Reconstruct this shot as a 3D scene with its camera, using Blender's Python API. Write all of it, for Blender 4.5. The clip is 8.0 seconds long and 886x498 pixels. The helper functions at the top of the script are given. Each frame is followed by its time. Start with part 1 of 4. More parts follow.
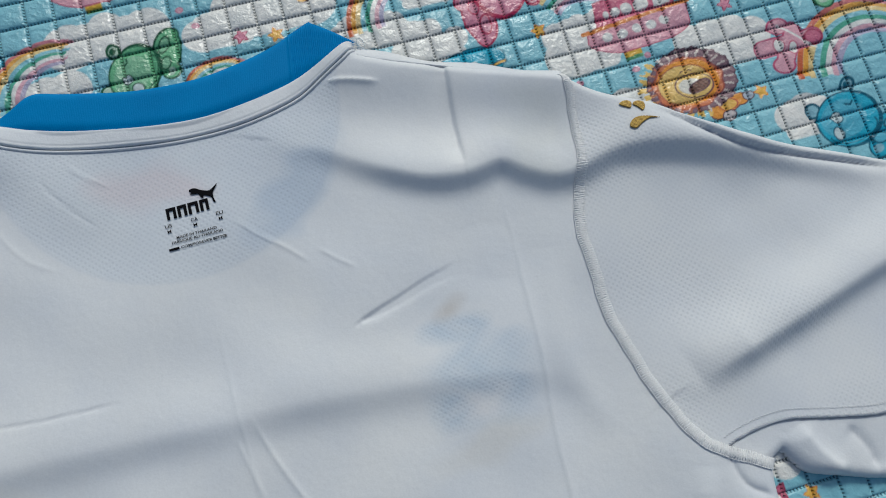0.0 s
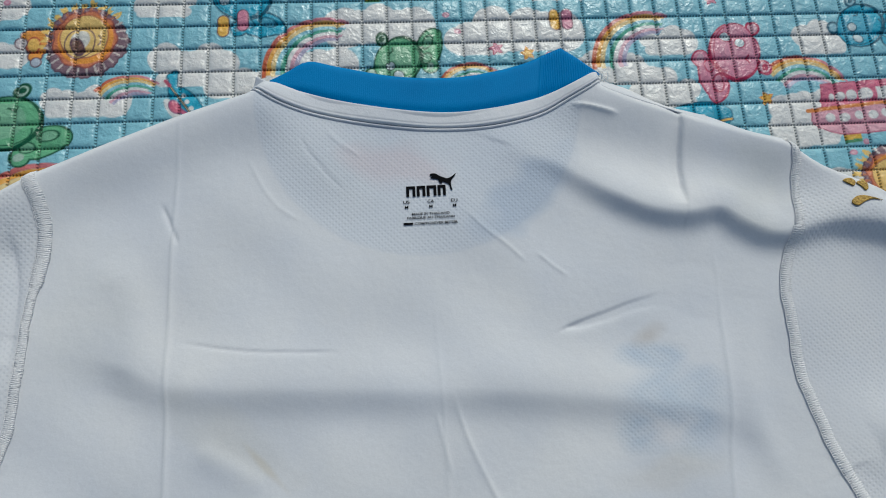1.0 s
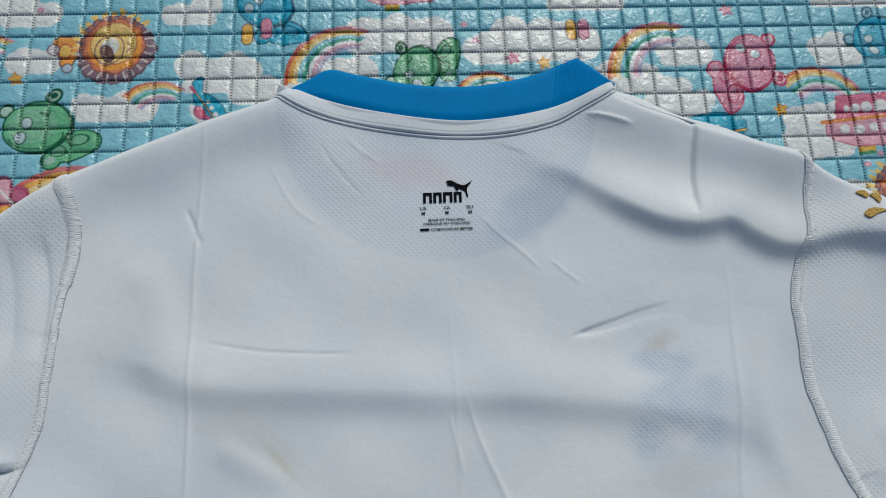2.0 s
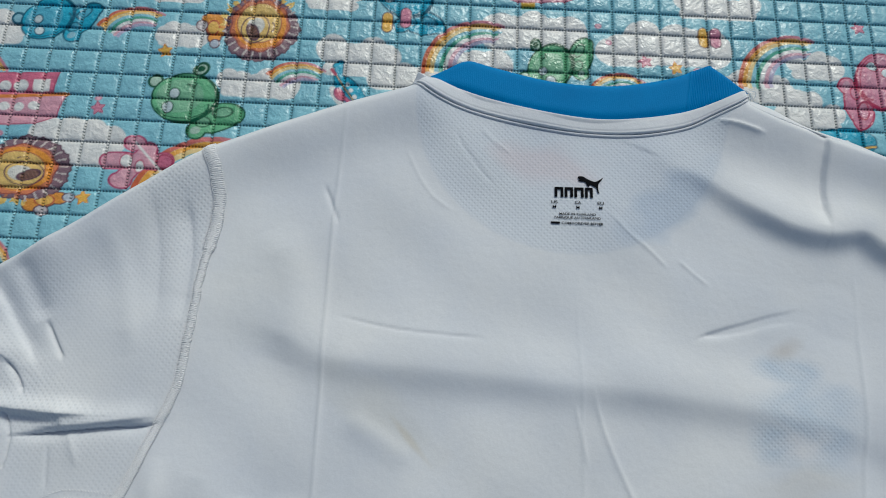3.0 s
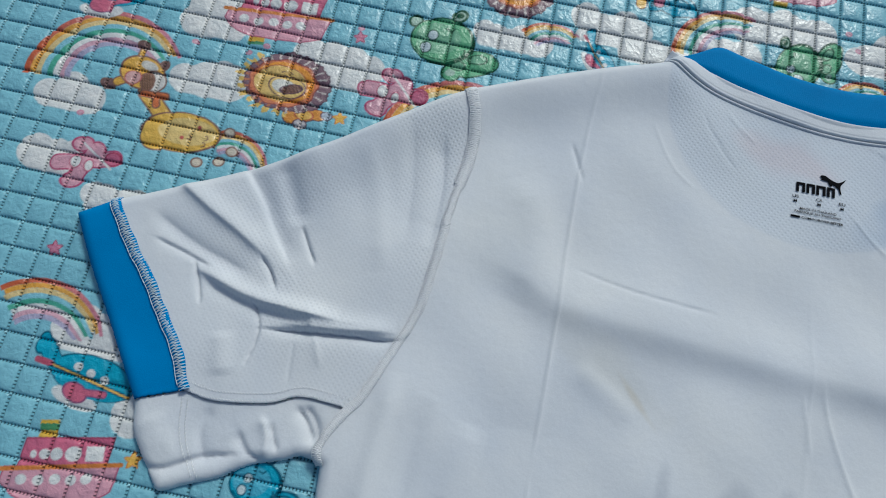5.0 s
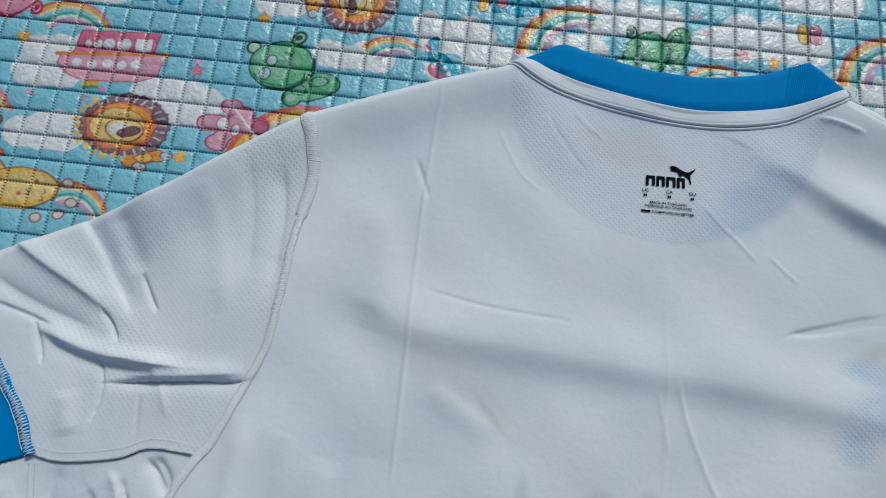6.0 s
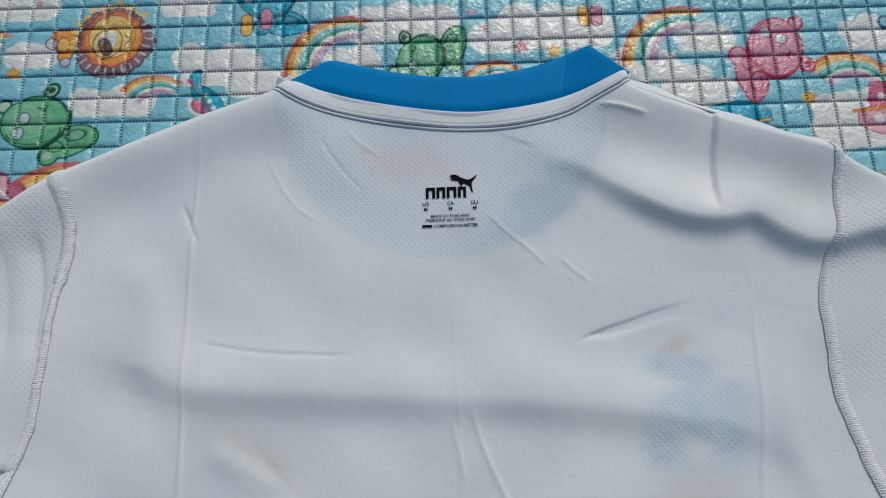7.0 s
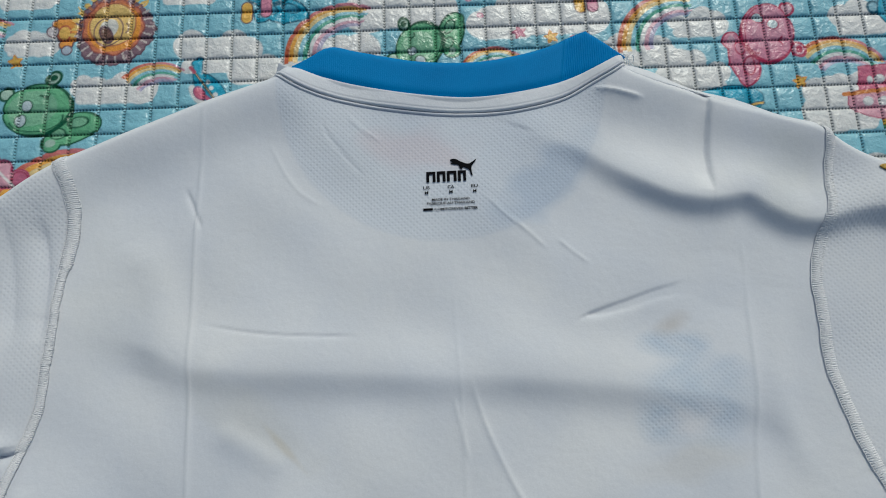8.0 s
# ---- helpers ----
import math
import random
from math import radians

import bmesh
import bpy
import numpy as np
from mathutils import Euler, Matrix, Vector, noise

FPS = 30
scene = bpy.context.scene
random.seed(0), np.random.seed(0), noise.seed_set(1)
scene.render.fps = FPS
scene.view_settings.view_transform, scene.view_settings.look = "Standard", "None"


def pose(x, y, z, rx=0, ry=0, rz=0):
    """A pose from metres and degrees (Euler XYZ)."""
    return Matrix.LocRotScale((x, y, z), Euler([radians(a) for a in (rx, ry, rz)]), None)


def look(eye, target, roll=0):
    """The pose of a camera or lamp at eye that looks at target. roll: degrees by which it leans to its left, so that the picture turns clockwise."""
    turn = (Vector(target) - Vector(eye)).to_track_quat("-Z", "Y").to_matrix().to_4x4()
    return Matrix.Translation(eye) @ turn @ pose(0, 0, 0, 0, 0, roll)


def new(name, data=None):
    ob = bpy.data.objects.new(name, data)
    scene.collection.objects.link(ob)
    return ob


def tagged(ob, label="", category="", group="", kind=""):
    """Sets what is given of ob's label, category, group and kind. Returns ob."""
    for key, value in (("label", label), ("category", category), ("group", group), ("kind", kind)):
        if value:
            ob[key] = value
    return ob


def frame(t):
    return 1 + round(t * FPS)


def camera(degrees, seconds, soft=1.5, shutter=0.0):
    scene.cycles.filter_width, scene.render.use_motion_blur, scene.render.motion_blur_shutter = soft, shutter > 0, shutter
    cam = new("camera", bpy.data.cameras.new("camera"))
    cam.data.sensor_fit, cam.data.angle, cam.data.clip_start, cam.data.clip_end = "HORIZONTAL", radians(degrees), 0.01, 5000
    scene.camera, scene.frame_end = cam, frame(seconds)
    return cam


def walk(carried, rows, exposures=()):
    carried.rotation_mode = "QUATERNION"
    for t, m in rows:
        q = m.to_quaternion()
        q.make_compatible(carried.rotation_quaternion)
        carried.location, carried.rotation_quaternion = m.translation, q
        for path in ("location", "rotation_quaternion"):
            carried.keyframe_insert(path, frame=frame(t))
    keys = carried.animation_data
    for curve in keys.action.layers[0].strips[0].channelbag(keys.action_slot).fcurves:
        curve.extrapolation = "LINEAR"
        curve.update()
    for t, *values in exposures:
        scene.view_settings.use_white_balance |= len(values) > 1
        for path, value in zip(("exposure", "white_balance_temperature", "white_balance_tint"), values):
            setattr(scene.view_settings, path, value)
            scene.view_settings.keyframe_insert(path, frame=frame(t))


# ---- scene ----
cam = camera(70.9, 8.0, soft=1.0)
PATH = [
    (0, (0.154, 0.018, 0.342), (0.351, 0.336, -1.623), 16.0),
    (0.5, (0.094, 0.017, 0.348), (0.257, 0.432, -1.602), 12.7),
    (1, (0.045, 0.011, 0.354), (0.168, 0.48, -1.587), 11.8),
    (1.2, (0.044, 0.013, 0.358), (0.135, 0.475, -1.586), 8.9),
    (2.3, (0.043, 0.013, 0.363), (0.117, 0.488, -1.578), 7.2),
    (2.5, (0.024, 0.007, 0.362), (0.088, 0.499, -1.576), 6.5),
    (3, (-0.024, -0.002, 0.364), (-0.001, 0.502, -1.572), 5.1),
    (3.5, (-0.084, -0.018, 0.363), (-0.096, 0.489, -1.572), 5.4),
    (4, (-0.143, -0.044, 0.362), (-0.191, 0.457, -1.573), 5.4),
    (4.2, (-0.15, -0.048, 0.362), (-0.214, 0.451, -1.574), 4.5),
    (5.3, (-0.14, -0.053, 0.359), (-0.201, 0.478, -1.568), 5.8),
    (5.5, (-0.123, -0.047, 0.358), (-0.178, 0.48, -1.57), 5.8),
    (6, (-0.063, -0.016, 0.362), (-0.107, 0.471, -1.578), 1.3),
    (6.5, (0.011, 0.009, 0.354), (-0.018, 0.491, -1.587), -2.9),
    (7, (0.057, 0.016, 0.347), (0.054, 0.48, -1.598), -2.0),
    (7.5, (0.058, 0.01, 0.351), (0.079, 0.46, -1.598), 0.6),
    (8, (0.052, 0.008, 0.352), (0.072, 0.454, -1.598), 0.4),
]
EXPOSURE = -0.75
walk(cam, [(t, look(eye, target, roll)) for t, eye, target, roll in PATH], exposures=[(0, EXPOSURE, 6200, 2), (2.5, EXPOSURE, 6230, 1), (4.2, EXPOSURE, 6120, 1), (5.5, EXPOSURE, 5850, 0), (6.5, EXPOSURE, 6050, 0), (7, EXPOSURE - 0.03, 6240, 1), (8, EXPOSURE - 0.05, 6280, 1)])

# ---- light: soft daylight from beyond the collar ----
SUN_ELEVATION, SUN_TURN = radians(44), radians(18)
world = bpy.data.worlds.new("sky")
scene.world = world
world.use_nodes = True
sky = world.node_tree.nodes.new("ShaderNodeTexSky")
sky.sky_type, sky.sun_disc = "NISHITA", False
sky.sun_elevation, sky.sun_rotation = SUN_ELEVATION, SUN_TURN
sky.air_density, sky.dust_density = 1.0, 3.0
background = world.node_tree.nodes["Background"]
background.inputs["Strength"].default_value = 0.11
world.node_tree.links.new(sky.outputs["Color"], background.inputs["Color"])
sun = new("sun", bpy.data.lights.new("sun", "SUN"))
sun.data.energy, sun.data.angle, sun.data.color = 2.6, radians(11), (1.0, 0.96, 0.9)
sun_way = Vector((math.sin(SUN_TURN) * math.cos(SUN_ELEVATION), math.cos(SUN_TURN) * math.cos(SUN_ELEVATION), math.sin(SUN_ELEVATION)))
sun.matrix_world = look(sun_way * 3, (0, 0, 0))


# ---- materials ----
class Nodes:
    """A small writer of node materials."""

    def __init__(self, name, roughness=0.8, sheen=0.0):
        self.material = bpy.data.materials.new(name)
        self.material.use_nodes = True
        self.tree = self.material.node_tree
        self.shader = self.tree.nodes["Principled BSDF"]
        self.shader.inputs["Roughness"].default_value = roughness
        self.shader.inputs["Sheen Weight"].default_value = sheen
        self.place = self.tree.nodes.new("ShaderNodeTexCoord").outputs["Object"]

    def link(self, a, b):
        self.tree.links.new(a, b)

    def node(self, kind, **inputs):
        n = self.tree.nodes.new(kind)
        for key, value in inputs.items():
            socket = n.inputs[key.replace("_", " ")]
            if isinstance(value, bpy.types.NodeSocket):
                self.link(value, socket)
            else:
                socket.default_value = value
        return n

    def math(self, operation, a, b=0.0, c=0.0):
        n = self.tree.nodes.new("ShaderNodeMath")
        n.operation = operation
        for socket, value in zip(n.inputs, (a, b, c)):
            if isinstance(value, bpy.types.NodeSocket):
                self.link(value, socket)
            else:
                socket.default_value = value
        return n.outputs[0]

    def noise(self, scale, detail=3.0, rough=0.55, place=None):
        return self.node("ShaderNodeTexNoise", Vector=place or self.place, Scale=scale, Detail=detail, Roughness=rough).outputs["Fac"]

    def mix(self, factor, a, b, blend="MIX"):
        n = self.tree.nodes.new("ShaderNodeMix")
        n.data_type, n.blend_type = "RGBA", blend
        for socket, value in ((n.inputs[0], factor), (n.inputs[6], a), (n.inputs[7], b)):
            if isinstance(value, bpy.types.NodeSocket):
                self.link(value, socket)
            elif isinstance(value, tuple):
                socket.default_value = (*value, 1)
            else:
                socket.default_value = value
        return n.outputs[2]

    def range(self, value, a, b, c, d):
        return self.node("ShaderNodeMapRange", Value=value, From_Min=a, From_Max=b, To_Min=c, To_Max=d).outputs[0]

    def finish(self, colour, height=None, distance=0.0005, strength=1.0, roughness=None):
        if isinstance(colour, tuple):
            self.shader.inputs["Base Color"].default_value = (*colour, 1)
        else:
            self.link(colour, self.shader.inputs["Base Color"])
        if height is not None:
            bump = self.node("ShaderNodeBump", Height=height, Distance=distance, Strength=strength)
            self.link(bump.outputs[0], self.shader.inputs["Normal"])
        if roughness is not None:
            self.link(roughness, self.shader.inputs["Roughness"])
        return self.material


def dots(n, pitch):
    """Rows of small round holes of a mesh knit, staggered, as a height that falls to 0 in the holes."""
    turned = n.node("ShaderNodeMapping", Vector=n.place, Rotation=(0, 0, radians(45)), Scale=(1, 1, 0.0))
    cells = n.node("ShaderNodeTexVoronoi", Vector=turned.outputs[0], Scale=1 / pitch, Randomness=0.08)
    return n.range(cells.outputs["Distance"], 0.16, 0.36, 0.0, 1.0)


def cloth_material(name, colour, holes, pitch=0.0025, crumple=2.8):
    """White knit polyester; the attribute 'tint' carries stains and what shows through, its alpha where the knit is open mesh."""
    n = Nodes(name, 0.78, 0.15)
    n.shader.inputs["Specular IOR Level"].default_value = 0.3
    tint = n.node("ShaderNodeAttribute")
    tint.attribute_name = "tint"
    wide = n.mix(n.range(n.noise(11, 5, 0.6), 0.32, 0.68, 0.0, 1.0), (0.90, 0.92, 0.95), (1.0, 0.995, 0.975))
    fine = n.mix(n.range(n.noise(900, 2), 0.3, 0.7, 0.0, 1.0), (0.95, 0.95, 0.955), (1, 1, 1))
    base = n.mix(1.0, n.mix(1.0, n.mix(1.0, colour, wide, "MULTIPLY"), fine, "MULTIPLY"), tint.outputs["Color"], "MULTIPLY")
    weave = n.noise(1500, 2)
    streak = n.noise(1.0, 4, 0.6, n.node("ShaderNodeMapping", Vector=n.place, Rotation=(0, 0, 0.6), Scale=(90, 600, 90)).outputs[0])
    height = n.math("ADD", n.math("MULTIPLY", weave, 0.08), n.math("MULTIPLY", streak, 0.08))
    height = n.math("ADD", height, n.math("MULTIPLY", n.noise(34, 6, 0.62), crumple))
    if holes:
        hole = dots(n, pitch)
        amount = n.math("MULTIPLY", tint.outputs["Alpha"], holes)
        gap = n.math("MULTIPLY", n.math("SUBTRACT", 1.0, hole), amount)
        base = n.mix(n.math("MULTIPLY", gap, 0.20), base, (0.45, 0.5, 0.58))
        height = n.math("SUBTRACT", height, n.math("MULTIPLY", gap, 0.45))
    return n.finish(base, height, 0.00035, 0.8)


def thread_material(name, colour, roughness=0.7):
    n = Nodes(name, roughness)
    c = n.mix(n.range(n.noise(1300, 2), 0.3, 0.7, 0, 1), tuple(v * 0.85 for v in colour), colour)
    return n.finish(c, n.noise(2500, 2), 0.0002, 0.6)


def blue_material():
    n = Nodes("blue_rib_knit", 0.7)
    n.shader.inputs["Specular IOR Level"].default_value = 0.15
    wide = n.mix(n.range(n.noise(30, 3), 0.3, 0.7, 0, 1), (0.001, 0.18, 0.47), (0.002, 0.22, 0.55))
    c = n.mix(n.range(n.noise(1400, 2), 0.35, 0.7, 0, 0.35), wide, (0.01, 0.28, 0.64))
    return n.finish(c, n.noise(1800, 2), 0.0002, 0.6)


def gold_material():
    n = Nodes("gold_thread", 0.45)
    c = n.mix(n.range(n.noise(900, 3), 0.35, 0.65, 0, 1), (0.24, 0.13, 0.015), (0.55, 0.36, 0.07))
    n.shader.inputs["Metallic"].default_value = 0.25
    return n.finish(c, n.noise(1600, 2), 0.0004, 1.0)


CELL = 0.016


def mat_material():
    """Glossy printed film over foam: crinkles, and a row of short stamped dashes along every joint."""
    n = Nodes("printed_mat_film", 0.3)
    n.shader.inputs["Specular IOR Level"].default_value = 0.55
    attribute = n.node("ShaderNodeAttribute")
    attribute.attribute_name = "print"
    split = n.node("ShaderNodeSeparateXYZ", Vector=n.place)
    dashes = None
    for along, across in ((split.outputs[0], split.outputs[1]), (split.outputs[1], split.outputs[0])):
        away = n.math("PINGPONG", n.math("SUBTRACT", across, 0.2), CELL / 2)
        near = n.range(away, 0.0005, 0.0010, 1.0, 0.0)
        tooth = n.range(n.math("SINE", n.math("MULTIPLY", along, 2 * math.pi / (CELL / 8))), 0.0, 0.6, 0.0, 1.0)
        line = n.math("MULTIPLY", near, tooth)
        dashes = line if dashes is None else n.math("MAXIMUM", dashes, line)
    wash = n.mix(n.range(n.noise(95, 4, 0.6), 0.3, 0.7, 0.0, 1.0), (0.76, 0.80, 0.83), (1, 1, 1))
    colour = n.mix(1.0, attribute.outputs["Color"], wash, "MULTIPLY")
    colour = n.mix(n.math("MULTIPLY", dashes, 0.80), colour, n.mix(1.0, colour, (0.16, 0.20, 0.22), "MULTIPLY"))
    slack = n.noise(130, 2, 0.5)
    crinkle = n.math("ABSOLUTE", n.math("SUBTRACT", n.noise(180, 3, 0.5), 0.5))
    height = n.math("SUBTRACT", n.math("MULTIPLY", slack, 1.2), n.math("MULTIPLY", crinkle, 1.9))
    height = n.math("SUBTRACT", height, n.math("MULTIPLY", dashes, 0.5))
    return n.finish(colour, height, 0.0009, 0.80, n.range(n.noise(120, 3), 0.3, 0.7, 0.27, 0.43))


WHITE = (0.80, 0.81, 0.84)
MESH_KNIT = cloth_material("white_mesh_knit", WHITE, 1.0)
SMOOTH_KNIT = cloth_material("white_knit", WHITE, 0.0, crumple=4.5)
WHITE_THREAD = thread_material("white_thread", (0.88, 0.88, 0.89))
BLUE_KNIT = blue_material()
BLUE_THREAD = thread_material("pale_blue_thread", (0.62, 0.74, 0.82))
GOLD = gold_material()
INK = thread_material("black_print", (0.008, 0.008, 0.010), 0.95)
INK.node_tree.nodes["Principled BSDF"].inputs["Specular IOR Level"].default_value = 0.05
MAT_FILM = mat_material()


def floor_material():
    n = Nodes("grey_floor", 0.6)
    c = n.mix(n.range(n.noise(5, 5), 0.3, 0.7, 0, 1), (0.24, 0.23, 0.22), (0.34, 0.33, 0.31))
    return n.finish(c, n.noise(60, 4), 0.002, 0.5)


# ---- curves and sheets ----
def spline(points, step=0.003, closed=False):
    """A smooth line through a few control points, as an array of plan places."""
    p = np.array(points, float)
    if closed:
        p = np.vstack([p[-1:], p, p[:2]])
    else:
        p = np.vstack([2 * p[0] - p[1], p, 2 * p[-1] - p[-2]])
    out = []
    for a, b, c, d in zip(p[:-3], p[1:-2], p[2:-1], p[3:]):
        n = max(2, int(np.linalg.norm(c - b) / step))
        t = np.linspace(0, 1, n, endpoint=False)[:, None]
        out.append(0.5 * (2 * b + (c - a) * t + (2 * a - 5 * b + 4 * c - d) * t ** 2 + (3 * b - a - 3 * c + d) * t ** 3))
    out = np.vstack(out)
    return out if closed else np.vstack([out, p[-2]])


def resample(line, n):
    d = np.r_[0, np.cumsum(np.linalg.norm(np.diff(line, axis=0), axis=1))]
    s = np.linspace(0, d[-1], n)
    return np.stack([np.interp(s, d, line[:, k]) for k in (0, 1)], 1)


def length(line):
    return float(np.linalg.norm(np.diff(line, axis=0), axis=1).sum())


def normals(line):
    """Unit vectors to the left of a line."""
    g = np.gradient(line, axis=0)
    g /= np.linalg.norm(g, axis=1)[:, None] + 1e-12
    return np.stack([-g[:, 1], g[:, 0]], 1)


def to_line(p, line):
    """Distance to a line of points, and the side of it (positive to its left), and how far along (0 to 1)."""
    best = np.full(len(p), 1e9)
    side, along = np.zeros(len(p)), np.zeros(len(p))
    d = np.r_[0, np.cumsum(np.linalg.norm(np.diff(line, axis=0), axis=1))]
    for i, (a, b) in enumerate(zip(line[:-1], line[1:])):
        ab, ap = b - a, p - a
        t = np.clip((ap @ ab) / (ab @ ab + 1e-18), 0, 1)
        q = ap - t[:, None] * ab
        r = np.hypot(q[:, 0], q[:, 1])
        m = r < best
        best[m] = r[m]
        side[m] = np.sign(ab[0] * ap[m, 1] - ab[1] * ap[m, 0])
        along[m] = (d[i] + t[m] * (d[i + 1] - d[i])) / d[-1]
    return best, side, along


def inside(p, ring):
    a, b = ring, np.roll(ring, -1, 0)
    odd = np.zeros(len(p), bool)
    for (x0, y0), (x1, y1) in zip(a, b):
        if y0 != y1:
            cross = (y0 > p[:, 1]) != (y1 > p[:, 1])
            odd ^= cross & (p[:, 0] < (x1 - x0) * (p[:, 1] - y0) / (y1 - y0) + x0)
    return odd


def mesh_object(name, vertices, faces, material, parent=None, label="", smooth=True, tint=None, attribute="tint"):
    me = bpy.data.meshes.new(name)
    me.from_pydata(np.asarray(vertices).tolist(), [], np.asarray(faces).tolist() if not isinstance(faces, list) else faces)
    me.materials.append(material)
    if smooth:
        me.polygons.foreach_set("use_smooth", np.ones(len(me.polygons), bool))
    if tint is not None:
        layer = me.color_attributes.new(attribute, "FLOAT_COLOR", "POINT")
        layer.data.foreach_set("color", np.asarray(tint, np.float32).ravel())
    me.update()
    ob = new(name, me)
    ob.parent = parent
    if label:
        tagged(ob, label)
    return ob


def part(name, bm, material, parent, label=""):
    me = bpy.data.meshes.new(name)
    bm.to_mesh(me)
    bm.free()
    me.materials.append(material)
    me.polygons.foreach_set("use_smooth", np.ones(len(me.polygons), bool))
    ob = new(name, me)
    ob.parent = parent
    return tagged(ob, label) if label else ob


def sheet(name, ring, height, material, parent, label="", step=0.002, tint=None, thick=0.0007):
    """Cloth cut along a closed line and laid at height(points): a fine grid whose rim is drawn onto the line, with a turned-down underside."""
    lo, hi = ring.min(0) - step, ring.max(0) + step
    xs, ys = np.arange(lo[0], hi[0] + step, step), np.arange(max(lo[1], -0.125), hi[1] + step, step)
    if lo[1] < -0.125:
        ys = np.r_[np.arange(-0.125 - 0.005, lo[1] - 0.005, -0.005)[::-1], ys]
    gx, gy = np.meshgrid(xs, ys)
    p = np.stack([gx.ravel(), gy.ravel()], 1)
    closed = np.vstack([ring, ring[:1]])
    within = inside(p, ring)
    near = np.zeros(len(p), bool)
    for a in range(0, len(closed) - 1):
        q = np.abs(p - closed[a])
        near |= (q[:, 0] < 0.007) & (q[:, 1] < 0.007)
    index = np.nonzero(near)[0]
    target = p.copy()
    best = np.full(len(index), 1e9)
    for a, b in zip(closed[:-1], closed[1:]):
        ab, ap = b - a, p[index] - a
        t = np.clip((ap @ ab) / (ab @ ab + 1e-18), 0, 1)
        q = a + t[:, None] * ab
        r = np.hypot(*(p[index] - q).T)
        m = r < best
        best[m] = r[m]
        target[index[m]] = q[m]
    distance = np.full(len(p), 1.0)
    distance[index] = best
    keep = within | (distance < 0.72 * step)
    move = ~within & keep | (within & (distance < 0.28 * step))
    p[move] = target[move]
    w = len(xs)
    i = np.arange(len(p)).reshape(len(ys), w)
    quads = np.stack([i[:-1, :-1], i[:-1, 1:], i[1:, 1:], i[1:, :-1]], -1).reshape(-1, 4)
    quads = quads[keep[quads].all(1)]
    used = np.unique(quads)
    back = np.full(len(p), -1)
    back[used] = np.arange(len(used))
    p, quads = p[used], back[quads]
    z = height(p)
    ob = mesh_object(name, np.c_[p, z], quads, material, parent, label, tint=tint(p) if tint else np.ones((len(p), 4)))
    solid = ob.modifiers.new("thickness", "SOLIDIFY")
    solid.thickness, solid.offset = thick, -1.0
    return ob


def strip(name, first, second, rows, material, parent, label="", lift=None, columns=200):
    """A band between two lines; lift(s, r) gives its height from the place along (metres) and across (0 to 1)."""
    a, b = resample(first, columns), resample(second, columns)
    s = np.linspace(0, length(first), columns)
    grid = []
    for r in np.linspace(0, 1, rows):
        p = a + (b - a) * r
        grid.append(np.c_[p, lift(p, s, r)])
    v = np.vstack(grid)
    i = np.arange(len(v)).reshape(rows, columns)
    quads = np.stack([i[:-1, :-1], i[:-1, 1:], i[1:, 1:], i[1:, :-1]], -1).reshape(-1, 4)
    ob = mesh_object(name, v, quads, material, parent, label, tint=np.c_[np.ones((len(v), 3)), np.zeros(len(v))])
    solid = ob.modifiers.new("thickness", "SOLIDIFY")
    solid.thickness, solid.offset = 0.0006, -1.0
    return ob


def tube(points, radius, sides=6):
    """Vertices and faces of a thin round thread through 3D points."""
    p = np.asarray(points, float)
    g = np.gradient(p, axis=0)
    g /= np.linalg.norm(g, axis=1)[:, None] + 1e-12
    u = np.cross(g, (0.0, 0.0, 1.0))
    u /= np.linalg.norm(u, axis=1)[:, None] + 1e-9
    w = np.cross(u, g)
    turn = np.linspace(0, 2 * math.pi, sides, endpoint=False)
    r = np.full(len(p), radius)
    r[0] = r[-1] = radius * 0.6
    v = (p[:, None] + r[:, None, None] * (np.cos(turn)[None, :, None] * u[:, None] + np.sin(turn)[None, :, None] * w[:, None])).reshape(-1, 3)
    f = []
    for k in range(len(p) - 1):
        for j in range(sides):
            jj = (j + 1) % sides
            f.append((k * sides + j, k * sides + jj, (k + 1) * sides + jj, (k + 1) * sides + j))
    return v, f


def threads(name, lines, radius, material, parent, label=""):
    vs, fs, base = [], [], 0
    for line in lines:
        v, f = tube(line, radius, 5)
        vs.append(v)
        fs += [tuple(i + base for i in q) for q in f]
        base += len(v)
    ob = mesh_object(name, np.vstack(vs), fs, material, parent, label)
    return tagged(ob, kind="stuff")


# ---- the printed play mat ----
PERIOD_X, PERIOD_Y = 0.641, 0.48
SKY_BLUE, CLOUD = (0.285, 0.60, 0.70), (0.86, 0.84, 0.81)
RED, PINK, ROSE = (0.48, 0.02, 0.09), (0.72, 0.27, 0.38), (0.74, 0.44, 0.52)
ORANGE, YELLOW, CREAM = (0.88, 0.27, 0.03), (0.93, 0.53, 0.10), (0.90, 0.70, 0.38)
GREEN, DARK_GREEN, MINT = (0.16, 0.48, 0.25), (0.0, 0.09, 0.035), (0.16, 0.50, 0.40)
BLUE, TEAL, PLUM = (0.03, 0.42, 0.60), (0.0, 0.11, 0.18), (0.13, 0.06, 0.09)


